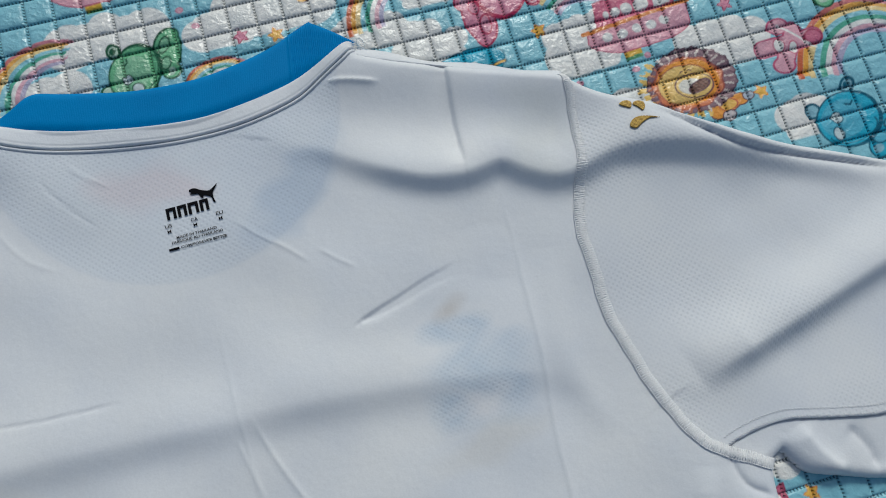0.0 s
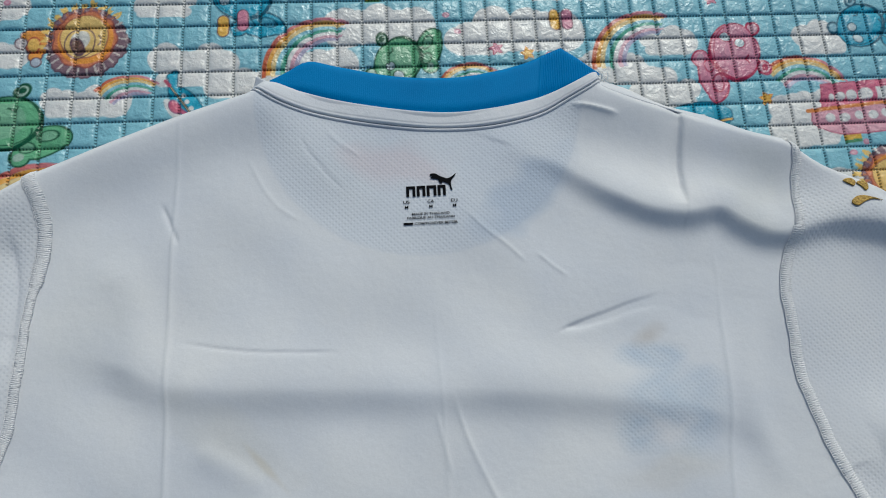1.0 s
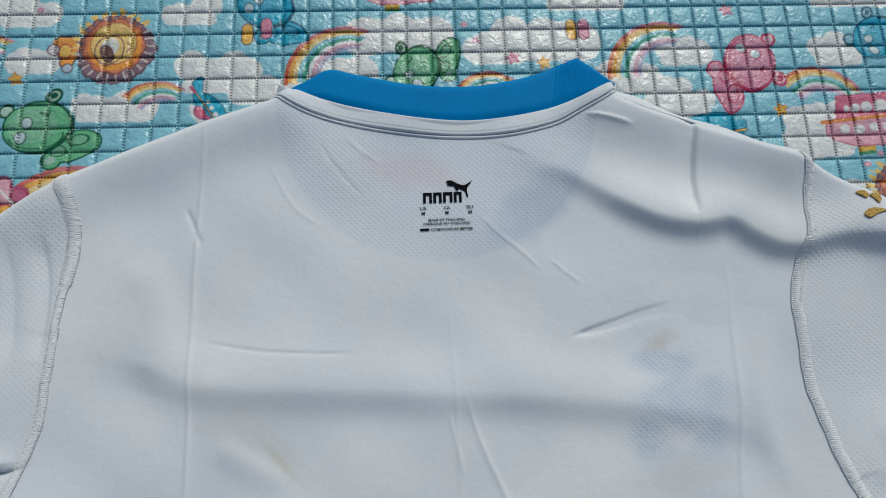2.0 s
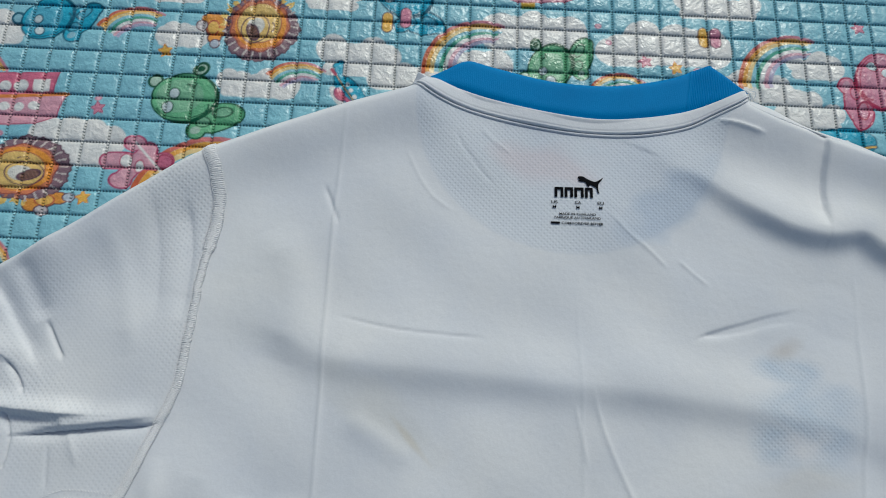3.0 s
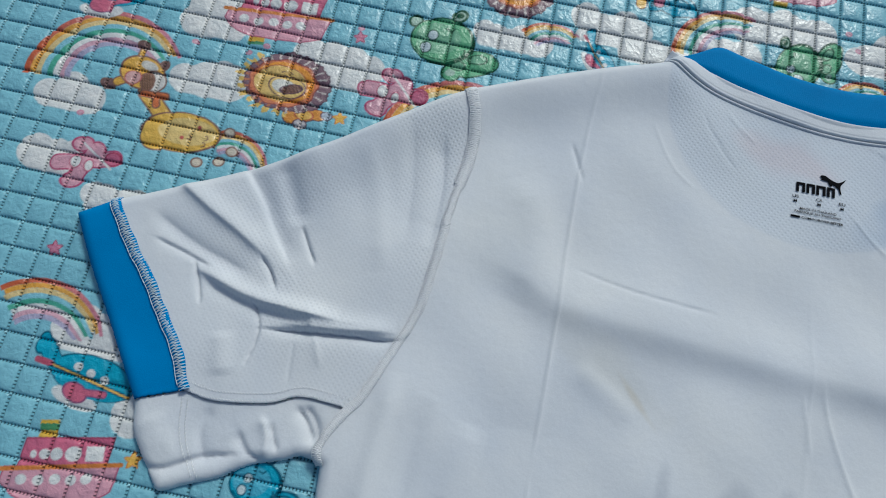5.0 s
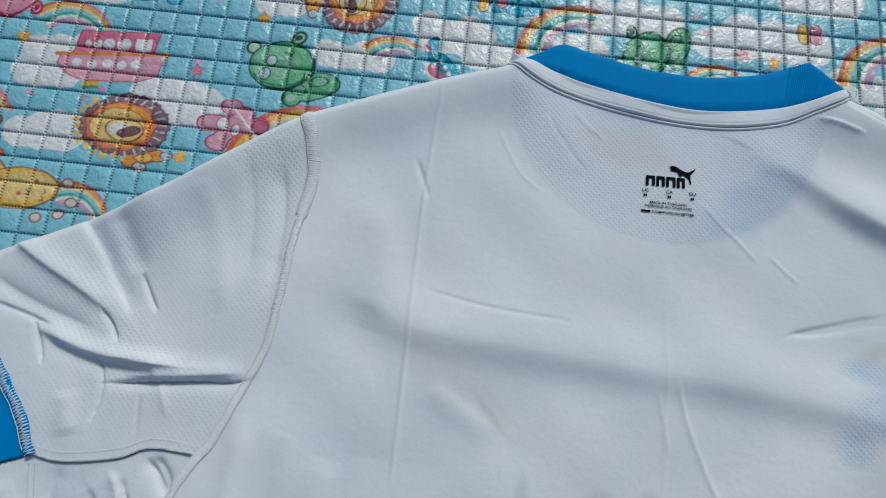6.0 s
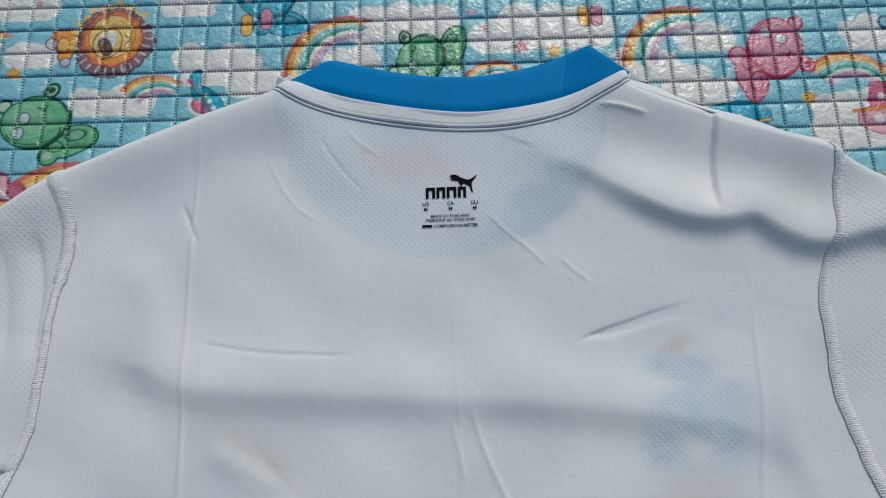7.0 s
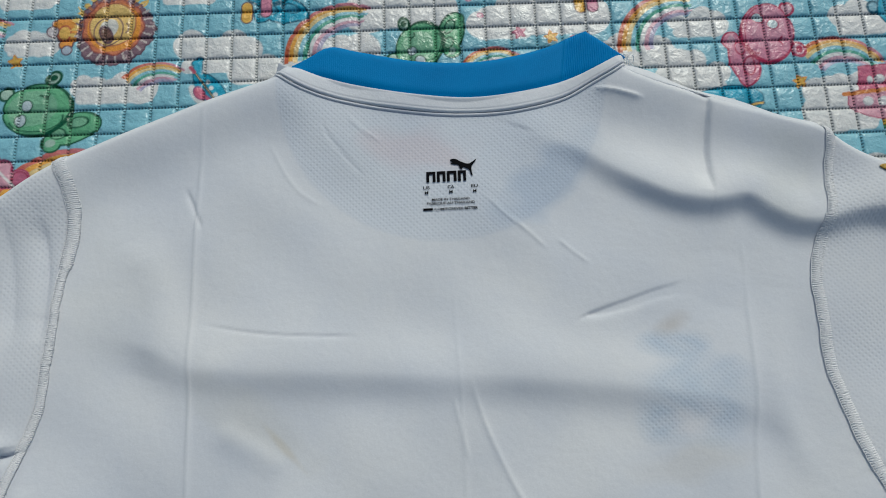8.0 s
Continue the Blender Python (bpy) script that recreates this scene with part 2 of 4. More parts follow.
class Print:
    """Colours of the mat's print at plan places: flat inks laid one over another, repeated with the print's own period."""

    def __init__(self, p):
        self.p, self.c = p, np.tile(np.array(SKY_BLUE), (len(p), 1))

    def each(self, centre, reach, turn=0.0, size=1.0):
        a = radians(turn)
        for kx in (-1, 0, 1, 2):
            for ky in (-2, -1, 0, 1, 2):
                o = np.array((centre[0] + kx * PERIOD_X, centre[1] + ky * PERIOD_Y))
                i = np.nonzero((np.abs(self.p[:, 0] - o[0]) < reach) & (np.abs(self.p[:, 1] - o[1]) < reach))[0]
                if len(i):
                    q = (self.p[i] - o) / size
                    yield i, np.stack([q[:, 0] * math.cos(a) + q[:, 1] * math.sin(a), q[:, 1] * math.cos(a) - q[:, 0] * math.sin(a)], 1)

    def ink(self, i, far, colour, rim=None, weight=0.0009):
        """Lays colour where far < 0, with a darker rim line."""
        if rim is not None:
            weight = 1.1 * weight + 0.0003
            m = np.clip(0.5 - (far - weight / 2) / 0.0005, 0, 1)[:, None]
            self.c[i] = self.c[i] * (1 - m) + np.array(rim) * m
            far = far + weight / 2
        m = np.clip(0.5 - far / 0.0005, 0, 1)[:, None]
        self.c[i] = self.c[i] * (1 - m) + np.array(colour) * m


def disc(q, x, y, rx, ry=None, turn=0.0):
    ry, a = ry or rx, radians(turn)
    u, v = q[:, 0] - x, q[:, 1] - y
    u, v = u * math.cos(a) + v * math.sin(a), v * math.cos(a) - u * math.sin(a)
    return (np.hypot(u / rx, v / ry) - 1) * min(rx, ry)


def rod(q, a, b, r):
    a, b = np.array(a), np.array(b)
    t = np.clip(((q - a) @ (b - a)) / ((b - a) @ (b - a)), 0, 1)
    return np.hypot(*(q - a - t[:, None] * (b - a)).T) - r


def join(*fars):
    return np.minimum.reduce(fars)


def rainbow(pr, centre, radius, start, stop, width=0.60):
    """An arc of painted bands from the angle start to stop, in degrees, thinning towards its stop; the outer red fades to rose."""
    for i, q in pr.each(centre, radius * 1.1):
        r, a = np.hypot(q[:, 0], q[:, 1]), np.degrees(np.arctan2(q[:, 1], q[:, 0])) % 360
        t = np.clip((a - stop) / (start - stop), 0, 1)
        bands = ((0.62, 0.13, 0.05), (0.84, 0.40, 0.06), (0.86, 0.64, 0.30), SKY_BLUE, (0.10, 0.42, 0.30), CLOUD, (0.74, 0.42, 0.50), (0.48, 0.44, 0.60))
        wide = radius * width / len(bands) * (0.55 + 0.45 * np.sqrt(t))
        for k, colour in enumerate(bands):
            outer = radius - k * wide
            ends = np.maximum(stop + 3.0 * (k % 3) - a, a - start + 2.0 * (k % 2)) * radius * 0.017
            far = np.maximum(np.maximum(r - outer, outer - wide - r), ends)
            fade = np.clip(1.15 - 1.4 * t, 0, 1)[:, None] * (1.0 if k < 2 else 0.25)
            pr.ink(i, far, np.array(colour) * (1 - fade) + np.array(((0.68, 0.26, 0.34), (0.80, 0.42, 0.10))[min(k, 1)]) * fade if k < 2 else colour)


def star(pr, centre, radius, colour, rim, turn=0.0):
    for i, q in pr.each(centre, radius * 1.6, turn):
        a = (np.degrees(np.arctan2(q[:, 0], q[:, 1])) % 72) - 36
        r = np.hypot(q[:, 0], q[:, 1])
        pr.ink(i, r - radius * (0.48 + 0.52 * (np.abs(a) / 36) ** 1.4), colour, rim, 0.0004)


def cloud(pr, centre, w, h, seed):
    rng = np.random.default_rng(seed)
    puffs = [(x * w * 0.45, abs(rng.normal(0, 0.18)) * h, h * rng.uniform(0.38, 0.62)) for x in np.linspace(-1, 1, 5)]
    for i, q in pr.each(centre, w + h):
        far = join(*[disc(q, *puff) for puff in puffs], rod(q, (-w * 0.45, -h * 0.25), (w * 0.45, -h * 0.25), h * 0.22))
        pr.ink(i, far, CLOUD)


def maned_disc(pr, centre, radius, turn, belly, squash=1.0):
    """A round orange shape in a rayed brown and yellow ring, with a small rounded shape below it."""
    for i, q in pr.each(centre, radius * 2.0, turn, radius):
        q = q * np.array((1.0, 1.0 / squash))
        bx, by = belly
        body = join(disc(q, bx, by, 0.36, 0.27, 15), disc(q, bx + 0.34, by + 0.02, 0.17), disc(q, bx - 0.20, by - 0.22, 0.16))
        pr.ink(i, body * radius, (0.84, 0.34, 0.06), PLUM, 0.0006)
        pr.ink(i, disc(q, bx + 0.06, by - 0.05, 0.19, 0.15) * radius, (0.88, 0.52, 0.12), (0.55, 0.10, 0.06), 0.0005)
        pr.ink(i, disc(q, bx + 0.02, by - 0.34, 0.14) * radius, (0.70, 0.62, 0.62), PLUM, 0.0005)
        pr.ink(i, disc(q, bx + 0.52, by + 0.06, 0.12) * radius, (0.55, 0.60, 0.68), PLUM, 0.0005)
        a, r = np.degrees(np.arctan2(q[:, 1], q[:, 0])), np.hypot(q[:, 0], q[:, 1])
        pale = np.cos(np.radians(a - 205))
        rays = np.abs(((a + 6 * r) % 13.85) - 6.92) / 6.92
        ragged = 0.05 * np.sin(np.radians(a * 17)) + 0.03 * np.sin(np.radians(a * 41 + 30))
        pr.ink(i, np.where((pale > 0.15) & (rays > 0.34) & (r < 1.0 + ragged), -1.0, 1.0), (0.88, 0.58, 0.16))
        pr.ink(i, (r - 0.84 - 0.16 * np.clip(0.4 - 1.4 * pale, 0, 1) - ragged * 0.4) * radius, (0.25, 0.15, 0.18), PLUM, 0.0007)
        pr.ink(i, np.where((rays > 0.76) & (pale <= 0.3) & (r < 0.95) & (r > 0.74), -1.0, 1.0), (0.66, 0.56, 0.52))
        pr.ink(i, np.where((rays > 0.66) & (pale > 0.3) & (r < 0.84), -1.0, 1.0), (0.55, 0.20, 0.10))
        pr.ink(i, (r - 0.73 - 0.03 * np.sin(np.radians(a * 9))) * radius, (0.70, 0.22, 0.10), (0.35, 0.08, 0.06), 0.0006)
        pr.ink(i, disc(q, 0.00, 0.02, 0.65, 0.64) * radius, (0.92, 0.36, 0.05))
        pr.ink(i, disc(q, -0.07, -0.02, 0.57, 0.55) * radius, (0.90, 0.60, 0.20), (0.50, 0.16, 0.08), 0.0005)
        pr.ink(i, np.abs(disc(q, 0.10, -0.10, 0.40, 0.34, -15)) * radius - 0.0004, PLUM)
        pr.ink(i, disc(q, 0.02, -0.10, 0.25, 0.22, -15) * radius, (0.82, 0.78, 0.70))
        hatch = 0.75 + 0.25 * np.sin((q[:, 0] + 0.6 * q[:, 1]) * 70)[:, None]
        pr.ink(i, disc(q, 0.20, -0.15, 0.24, 0.14, 25) * radius, np.array((0.30, 0.15, 0.11)) * hatch, PLUM, 0.0006)
        pr.ink(i, np.abs(disc(q, 0.02, 0.30, 0.12, 0.07)) * radius - 0.0003 + np.where(q[:, 1] < 0.30, 1, 0), PLUM)


def rounded_pair(pr, centre, size, turn, colour, rim, light):
    """A big round shape with two small round knobs, joined to a smaller one, in thin wash with a heavier line on one side."""
    pale = tuple(0.72 * a + 0.28 * b for a, b in zip(colour, light))
    for i, q in pr.each(centre, size * 2.6, turn, size):
        pr.ink(i, join(disc(q, 0.95, -0.78, 0.80, 0.46, 12), disc(q, 0.35, -1.12, 0.30), disc(q, 1.55, -0.72, 0.26)) * size, colour, rim, 0.0008)
        pr.ink(i, join(disc(q, 0.55, -0.88, 0.22, 0.16), disc(q, 1.15, -0.62, 0.30, 0.16)) * size, pale, rim, 0.0005)
        pr.ink(i, disc(q, 0.32, -1.14, 0.16, 0.12) * size, light)
        pr.ink(i, join(disc(q, -0.86, 0.62, 0.21), disc(q, 0.52, 0.90, 0.24, 0.19, 30)) * size, light, rim, 0.0012)
        pr.ink(i, disc(q, 0.52, 0.92, 0.13, 0.10) * size, rim)
        pr.ink(i, disc(q, 0.05, -0.03, 1.0, 0.84) * size, rim)
        pr.ink(i, disc(q, -0.02, 0.0, 0.97, 0.80) * size, colour, rim, 0.0006)
        pr.ink(i, disc(q, -0.14, 0.05, 0.72, 0.56) * size, pale)
        pr.ink(i, np.abs(disc(q, -0.05, -0.30, 0.78, 0.40, -6)) * size - 0.0003 + np.where(q[:, 1] > -0.28, 1, 0), rim)
        pr.ink(i, join(disc(q, -0.30, 0.16, 0.17), disc(q, -0.50, -0.28, 0.17, 0.20)) * size, (0.62, 0.72, 0.74), rim, 0.0004)
        pr.ink(i, join(rod(q, (0.12, 0.42), (0.26, 0.34), 0.03), rod(q, (0.26, 0.34), (0.38, 0.42), 0.03)) * size, rim)


def craft(pr, centre, size, turn, colour, rim, stripe):
    """A long rounded shape with a raised end, three white spots, a stripe and one swept fin."""
    for i, q in pr.each(centre, size * 1.9, turn, size):
        pr.ink(i, join(disc(q, 0.25, 0.0, 0.95, 0.44), rod(q, (-0.55, -0.05), (-1.02, 0.34), 0.17), disc(q, -1.10, 0.36, 0.14, 0.24)) * size, colour, rim, 0.0004)
        pr.ink(i, disc(q, 0.05, -0.52, 0.52, 0.20, -6) * size, CLOUD)
        pr.ink(i, np.maximum(disc(q, 0.25, 0.0, 0.95, 0.44), q[:, 0] * -0.3 + q[:, 1] + 0.10) * size, tuple(v * 0.85 for v in colour))
        pr.ink(i, rod(q, (-1.02, 0.02), (1.15, -0.16), 0.035) * size, stripe, rim, 0.0004)
        pr.ink(i, rod(q, (-1.05, 0.0), (-0.80, 0.0), 0.07) * size, (0.55, 0.10, 0.16))
        pr.ink(i, join(*[disc(q, x, 0.12 - 0.05 * k, 0.10, 0.09) for k, x in enumerate((-0.15, 0.17, 0.50))]) * size, CLOUD)
        pr.ink(i, join(disc(q, 0.02, -0.40, 0.28, 0.19, -12), rod(q, (0.1, -0.36), (0.62, -0.26), 0.07)) * size, (0.70, 0.16, 0.25), (0.30, 0.08, 0.20), 0.0004)


def long_ship(pr, centre, size, turn, fin):
    """A long rosy shape in two rows of white spots with a stripe between and a small banded stub."""
    for i, q in pr.each(centre, size * 1.7, turn, size):
        stub = np.maximum(np.abs(q[:, 0] + 0.35) - 0.16, np.abs(q[:, 1] - 0.55 * fin) - 0.24)
        bands = np.where(np.sin(q[:, 1] * 26)[:, None] > 0, np.array((0.80, 0.48, 0.06)), np.array((0.10, 0.32, 0.14)))
        pr.ink(i, stub * size, bands)
        deck = np.maximum(np.abs(q[:, 0] + 0.02 - 0.2 * q[:, 1]) - 0.74, np.abs(q[:, 1] - 0.17) - 0.25) - 0.05
        pr.ink(i, deck * size, (0.68, 0.16, 0.26), (0.45, 0.05, 0.12), 0.0005)
        hull = np.maximum(np.maximum(np.abs(q[:, 0] - 0.25 * q[:, 1]) - 1.02, q[:, 1] + 0.02), -0.62 - q[:, 1] + 0.25 * q[:, 0] ** 4)
        pr.ink(i, hull * size, (0.76, 0.38, 0.46), (0.50, 0.08, 0.16), 0.0005)
        pr.ink(i, rod(q, (-1.12, -0.06), (1.05, 0.0), 0.04) * size, (0.72, 0.24, 0.05))
        pr.ink(i, join(*[disc(q, x, 0.19, 0.06 + 0.028 * k, 0.07 + 0.02 * k) for k, x in enumerate((-0.55, -0.36, -0.14, 0.16))]) * size, CLOUD)
        pr.ink(i, join(*[disc(q, x, -0.24 - 0.02 * (k % 2), 0.10, 0.09) for k, x in enumerate((-0.70, -0.40, -0.10, 0.18, 0.45))]) * size, CLOUD)
        pr.ink(i, np.maximum(np.abs(q[:, 0] - 0.55) - 0.16, np.abs(q[:, 1] - 0.19) - 0.13) * size, CLOUD)


def bow(pr, centre, size, turn):
    """A rosy looped shape like a knotted ribbon, with pale holes and a pale diagonal."""
    for i, q in pr.each(centre, size * 1.8, turn, size):
        loops = join(rod(q, (-0.95, -0.05), (0.75, 0.18), 0.26), rod(q, (-0.35, -0.5), (0.15, 0.45), 0.26), disc(q, -0.3, 0.62, 0.34, 0.25), disc(q, -0.42, -0.62, 0.34, 0.25))
        pr.ink(i, loops * size, (0.74, 0.38, 0.46), (0.50, 0.06, 0.16), 0.0007)
        pr.ink(i, join(disc(q, -0.42, 0.02, 0.18, 0.22), disc(q, 0.02, -0.10, 0.14, 0.2)) * size, CLOUD, (0.55, 0.12, 0.20), 0.0004)
        pr.ink(i, disc(q, 0.72, 0.16, 0.26, 0.22) * size, (0.62, 0.16, 0.26), (0.40, 0.04, 0.10), 0.0006)
        pr.ink(i, rod(q, (-0.30, 0.66), (0.72, -0.18), 0.035) * size, CLOUD)


def long_necked(pr, centre):
    """A yellow rounded shape with a slanting neck, dark-tipped knobs and small ring feet."""
    line = (0.28, 0.14, 0.10)
    for i, q in pr.each(centre, 0.075):
        pr.ink(i, join(*[disc(q, x, y, 0.0034, 0.0030) for x, y in ((.035, -.006), (.029, -.014), (.016, -.0175), (.030, .006))]), (0.72, 0.62, 0.50), line, 0.0006)
        pr.ink(i, rod(q, (-.030, .022), (-.014, .008), .0052), (0.84, 0.50, 0.10), line, 0.0007)
        pr.ink(i, join(disc(q, 0, 0, .0250, .0132, 4), disc(q, -.014, -.004, .0105, .0112)), (0.90, 0.54, 0.10), line, 0.0006)
        pr.ink(i, disc(q, .004, .001, .0185, .0092, 4), (0.90, 0.64, 0.24))
        pr.ink(i, join(rod(q, (-.042, .046), (-.042, .052), .0016), rod(q, (-.030, .040), (-.026, .042), .0014)), (0.84, 0.46, 0.08), line, 0.0005)
        pr.ink(i, join(disc(q, -.0425, .0540, .0040, .0030), disc(q, -.0245, .0425, .0030, .0036), disc(q, -.0555, .0225, .0050, .0036, -10)), (0.22, 0.12, 0.11), line, 0.0004)
        pr.ink(i, rod(q, (-.050, .025), (-.044, .029), .0030), (0.84, 0.46, 0.08), line, 0.0005)
        pr.ink(i, disc(q, -.0370, .0345, .0150, .0112, -14), (0.86, 0.48, 0.09), line, 0.0007)
        pr.ink(i, disc(q, -.0340, .0400, .0062, .0030, -14), (0.80, 0.74, 0.66))
        pr.ink(i, disc(q, -.0280, .0300, .0085, .0072, -10), (0.82, 0.76, 0.70), line, 0.0006)
        hatch = 0.75 + 0.25 * np.sin(q[:, 0] * 3800 + q[:, 1] * 1500)[:, None]
        pr.ink(i, disc(q, -.0315, .0290, .0044, .0066, 10), np.array((0.34, 0.17, 0.10)) * hatch, line, 0.0005)
        pr.ink(i, disc(q, -.0415, .0300, .0052, .0048), (0.74, 0.42, 0.40), (0.55, 0.14, 0.12), 0.0004)
        pr.ink(i, join(rod(q, (-.032, .0205), (-.017, .0215), .0022), rod(q, (-.024, .021), (-.021, .0145), .0024)), (0.72, 0.20, 0.07), line, 0.0006)
        pr.ink(i, join(disc(q, .002, -.0035, .0013), disc(q, .0105, .0055, .0013)), (0.62, 0.12, 0.10))
        for x, y in ((.016, -.001), (.0155, -.0055), (.005, -.002)):
            pr.ink(i, np.abs(disc(q, x, y, .0020, .0015)) - 0.0003 + np.where(q[:, 0] < x, 1, 0), line)


def mat_print(p):
    pr = Print(p)
    clouds = ((-.33, .121, .034, .022), (-.335, .164, .03, .022), (-.412, .092, .03, .02), (-.08, .217, .04, .024), (-.244, .146, .028, .022),
              (-.405, .05, .028, .02), (-.341, -.05, .04, .02), (-.293, -.086, .03, .02), (-.203, .262, .03, .016), (-.197, .228, .026, .014),
              (-.145, .196, .04, .018), (-.05, .206, .034, .018), (.035, .244, .05, .024), (.131, .236, .05, .024), (.181, .209, .034, .018),
              (-.42, .227, .026, .016), (-.335, .177, .034, .02), (-.315, .227, .026, .02), (-.425, .19, .034, .018), (-.004, .216, .03, .02),
              (.099, .232, .03, .02), (-.433, .203, .02, .014), (-.217, .09, .03, .02), (-.257, .154, .03, .022), (-.36, .03, .03, .016),
              (-.10, .262, .03, .016), (.16, .27, .05, .018), (-.30, .27, .05, .018), (-.25, -.08, .05, .018), (.0, -.06, .06, .03), (-.12, .0, .06, .03))
    for k, (x, y, w, h) in enumerate(clouds):
        cloud(pr, (x, y), w, h, k)
    for x, y in ((-.30, .155), (-.31, .148), (-.196, .267), (-.243, .182), (.143, .222), (.186, .214), (-.346, .148), (.078, .252), (-.40, .083), (.085, .24)):
        for i, q in pr.each((x, y), 0.006):
            pr.ink(i, disc(q, 0, 0, 0.0019, 0.0015), ROSE, PINK, 0.0004)
    rainbow(pr, (-.395, .107), .0515, 186, 32)
    rainbow(pr, (-.302, .064), .028, 120, 0)
    rainbow(pr, (-.165, .109), .050, 172, 30)
    rainbow(pr, (-.118, .187), .028, 140, 50)
    rainbow(pr, (.0, .213), .039, 184, 66)
    rainbow(pr, (.092, .194), .024, 160, 20)
    rainbow(pr, (-.432, .213), .039, 184, 66)
    rainbow(pr, (-.334, .183), .034, 135, 25)
    rainbow(pr, (-.227, .219), .031, 150, 55)
    rainbow(pr, (-.377, -.066), .044, 130, 25)
    long_necked(pr, (-.335, .084))
    maned_disc(pr, (-.282, .1315), .0305, 0, (0.56, -0.80), 0.74)
    maned_disc(pr, (-.147, .240), .0262, -92, (0.1, -1.1))
    long_ship(pr, (-.298, .1815), .033, 4, -1)
    long_ship(pr, (-.334, -.118), .030, 12, 1)
    craft(pr, (-.341, -.070), .026, -6, BLUE, TEAL, YELLOW)
    craft(pr, (-.418, .171), .028, 12, BLUE, TEAL, YELLOW)
    craft(pr, (-.086, .197), .016, -50, BLUE, TEAL, YELLOW)
    rounded_pair(pr, (-.189, .1855), .0210, 8, GREEN, DARK_GREEN, (0.45, 0.62, 0.5))
    rounded_pair(pr, (.046, .220), .0175, 62, GREEN, DARK_GREEN, (0.45, 0.62, 0.5))
    rounded_pair(pr, (-.375, .221), .0205, -95, PINK, RED, ROSE)
    bow(pr, (-.383, .052), .0195, 8)
    bow(pr, (-.210, .139), .0205, -6)
    rounded_pair(pr, (-.286, .238), .018, 40, BLUE, TEAL, (0.3, 0.55, 0.65))
    rounded_pair(pr, (-.052, .268), .019, -20, BLUE, TEAL, (0.3, 0.55, 0.65))
    rounded_pair(pr, (-.194, .085), .021, 10, BLUE, TEAL, (0.3, 0.55, 0.65))
    rounded_pair(pr, (-.23, -.105), .014, 10, BLUE, TEAL, (0.3, 0.55, 0.65))
    long_ship(pr, (.04, .287), .030, 4, -1)
    for x, y, colour in ((-.063, .247, YELLOW), (.149, .247, YELLOW), (-.051, .251, PINK), (.157, .247, PINK)):
        for i, q in pr.each((x, y), 0.012):
            pr.ink(i, rod(q, (0, -.004), (0, .004), .0035), colour, PLUM, 0.0004)
    for x, y, colour, rim in ((-.2405, .1150, YELLOW, ORANGE), (-.206, .218, YELLOW, ORANGE), (.129, .223, YELLOW, ORANGE), (-.360, .187, YELLOW, ORANGE),
                              (-.298, -.108, YELLOW, ORANGE), (-.242, .175, PINK, RED), (-.383, -.004, PINK, RED), (.109, .227, PINK, RED), (.255 - PERIOD_X, .26, PINK, RED)):
        star(pr, (x, y), .0048, colour, rim, 12)
    return pr.c


# ---- the shirt's lines in plan ----
NECK_SEAM = spline([(-.044, .199), (-.026, .188), (.009, .178), (.043, .172), (.071, .1695), (.102, .170), (.130, .176), (.148, .184), (.163, .191), (.171, .197)]) + (0, 0.0010)
TAPE_TOP = spline([(-.040, .209), (-.032, .205), (-.012, .198), (.009, .192), (.043, .185), (.075, .182), (.103, .184), (.128, .189), (.150, .196), (.170, .205)]) - (0, 0.0010)
COLLAR_TOP = spline([(-.032, .205), (-.022, .2105), (-.009, .217), (.009, .213), (.044, .206), (.079, .204), (.104, .207), (.124, .212), (.140, .2190), (.1485, .2225), (.1505, .2215), (.160, .2145), (.172, .204)])
SHOULDER_LEFT = [(-.044, .199), (-.082, .186), (-.116, .172), (-.150, .156), (-.164, .149)]
SLEEVE_TOP_LEFT = [(-.164, .149), (-.182, .137), (-.213, .114), (-.243, .092), (-.273, .074), (-.303, .058), (-.333, .043), (-.357, .032)]
SHOULDER_RIGHT = [(.171, .197), (.185, .190), (.219, .177), (.252, .164), (.281, .153)]
SLEEVE_TOP_RIGHT = [(.281, .153), (.298, .138), (.324, .1235), (.338, .112), (.356, .100), (.374, .089), (.392, .081), (.421, .069), (.447, .058), (.488, .040)]
ARMHOLE_LEFT = [(-.164, .149), (-.1565, .130), (-.1535, .114), (-.1545, .100), (-.157, .084), (-.160, .050), (-.162, .016), (-.166, -.001), (-.172, -.019),
                (-.179, -.036), (-.185, -.051), (-.194, -.065), (-.201, -.080), (-.198, -.089)]
ARMHOLE_RIGHT = [(.281, .153), (.280, .134), (.278, .116), (.274, .097), (.268, .075), (.265, .059), (.265, .036), (.266, .010), (.272, -.016), (.278, -.036),
                 (.287, -.057), (.301, -.071), (.325, -.086)]
CUFF_SEAM_LEFT = [(-.357, .032), (-.344, .016), (-.324, -.007), (-.307, -.027), (-.292, -.046), (-.280, -.066)]
CUFF_SEAM_RIGHT = [(.488, .040), (.476, .016), (.456, -.007), (.439, -.027), (.424, -.046), (.412, -.066)]
CUFF_LEFT = [(-.376, .019), (-.356, -.011), (-.333, -.042), (-.307, -.077)]
CUFF_RIGHT = [(.508, .021), (.488, -.011), (.465, -.042), (.439, -.077)]
UNDER_SEAM_LEFT = [(-.280, -.066), (-.262, -.068), (-.233, -.063), (-.216, -.056), (-.188, -.057)]
UNDER_SEAM_RIGHT = [(.412, -.074), (.393, -.078), (.367, -.073), (.337, -.066), (.312, -.068), (.301, -.071)]
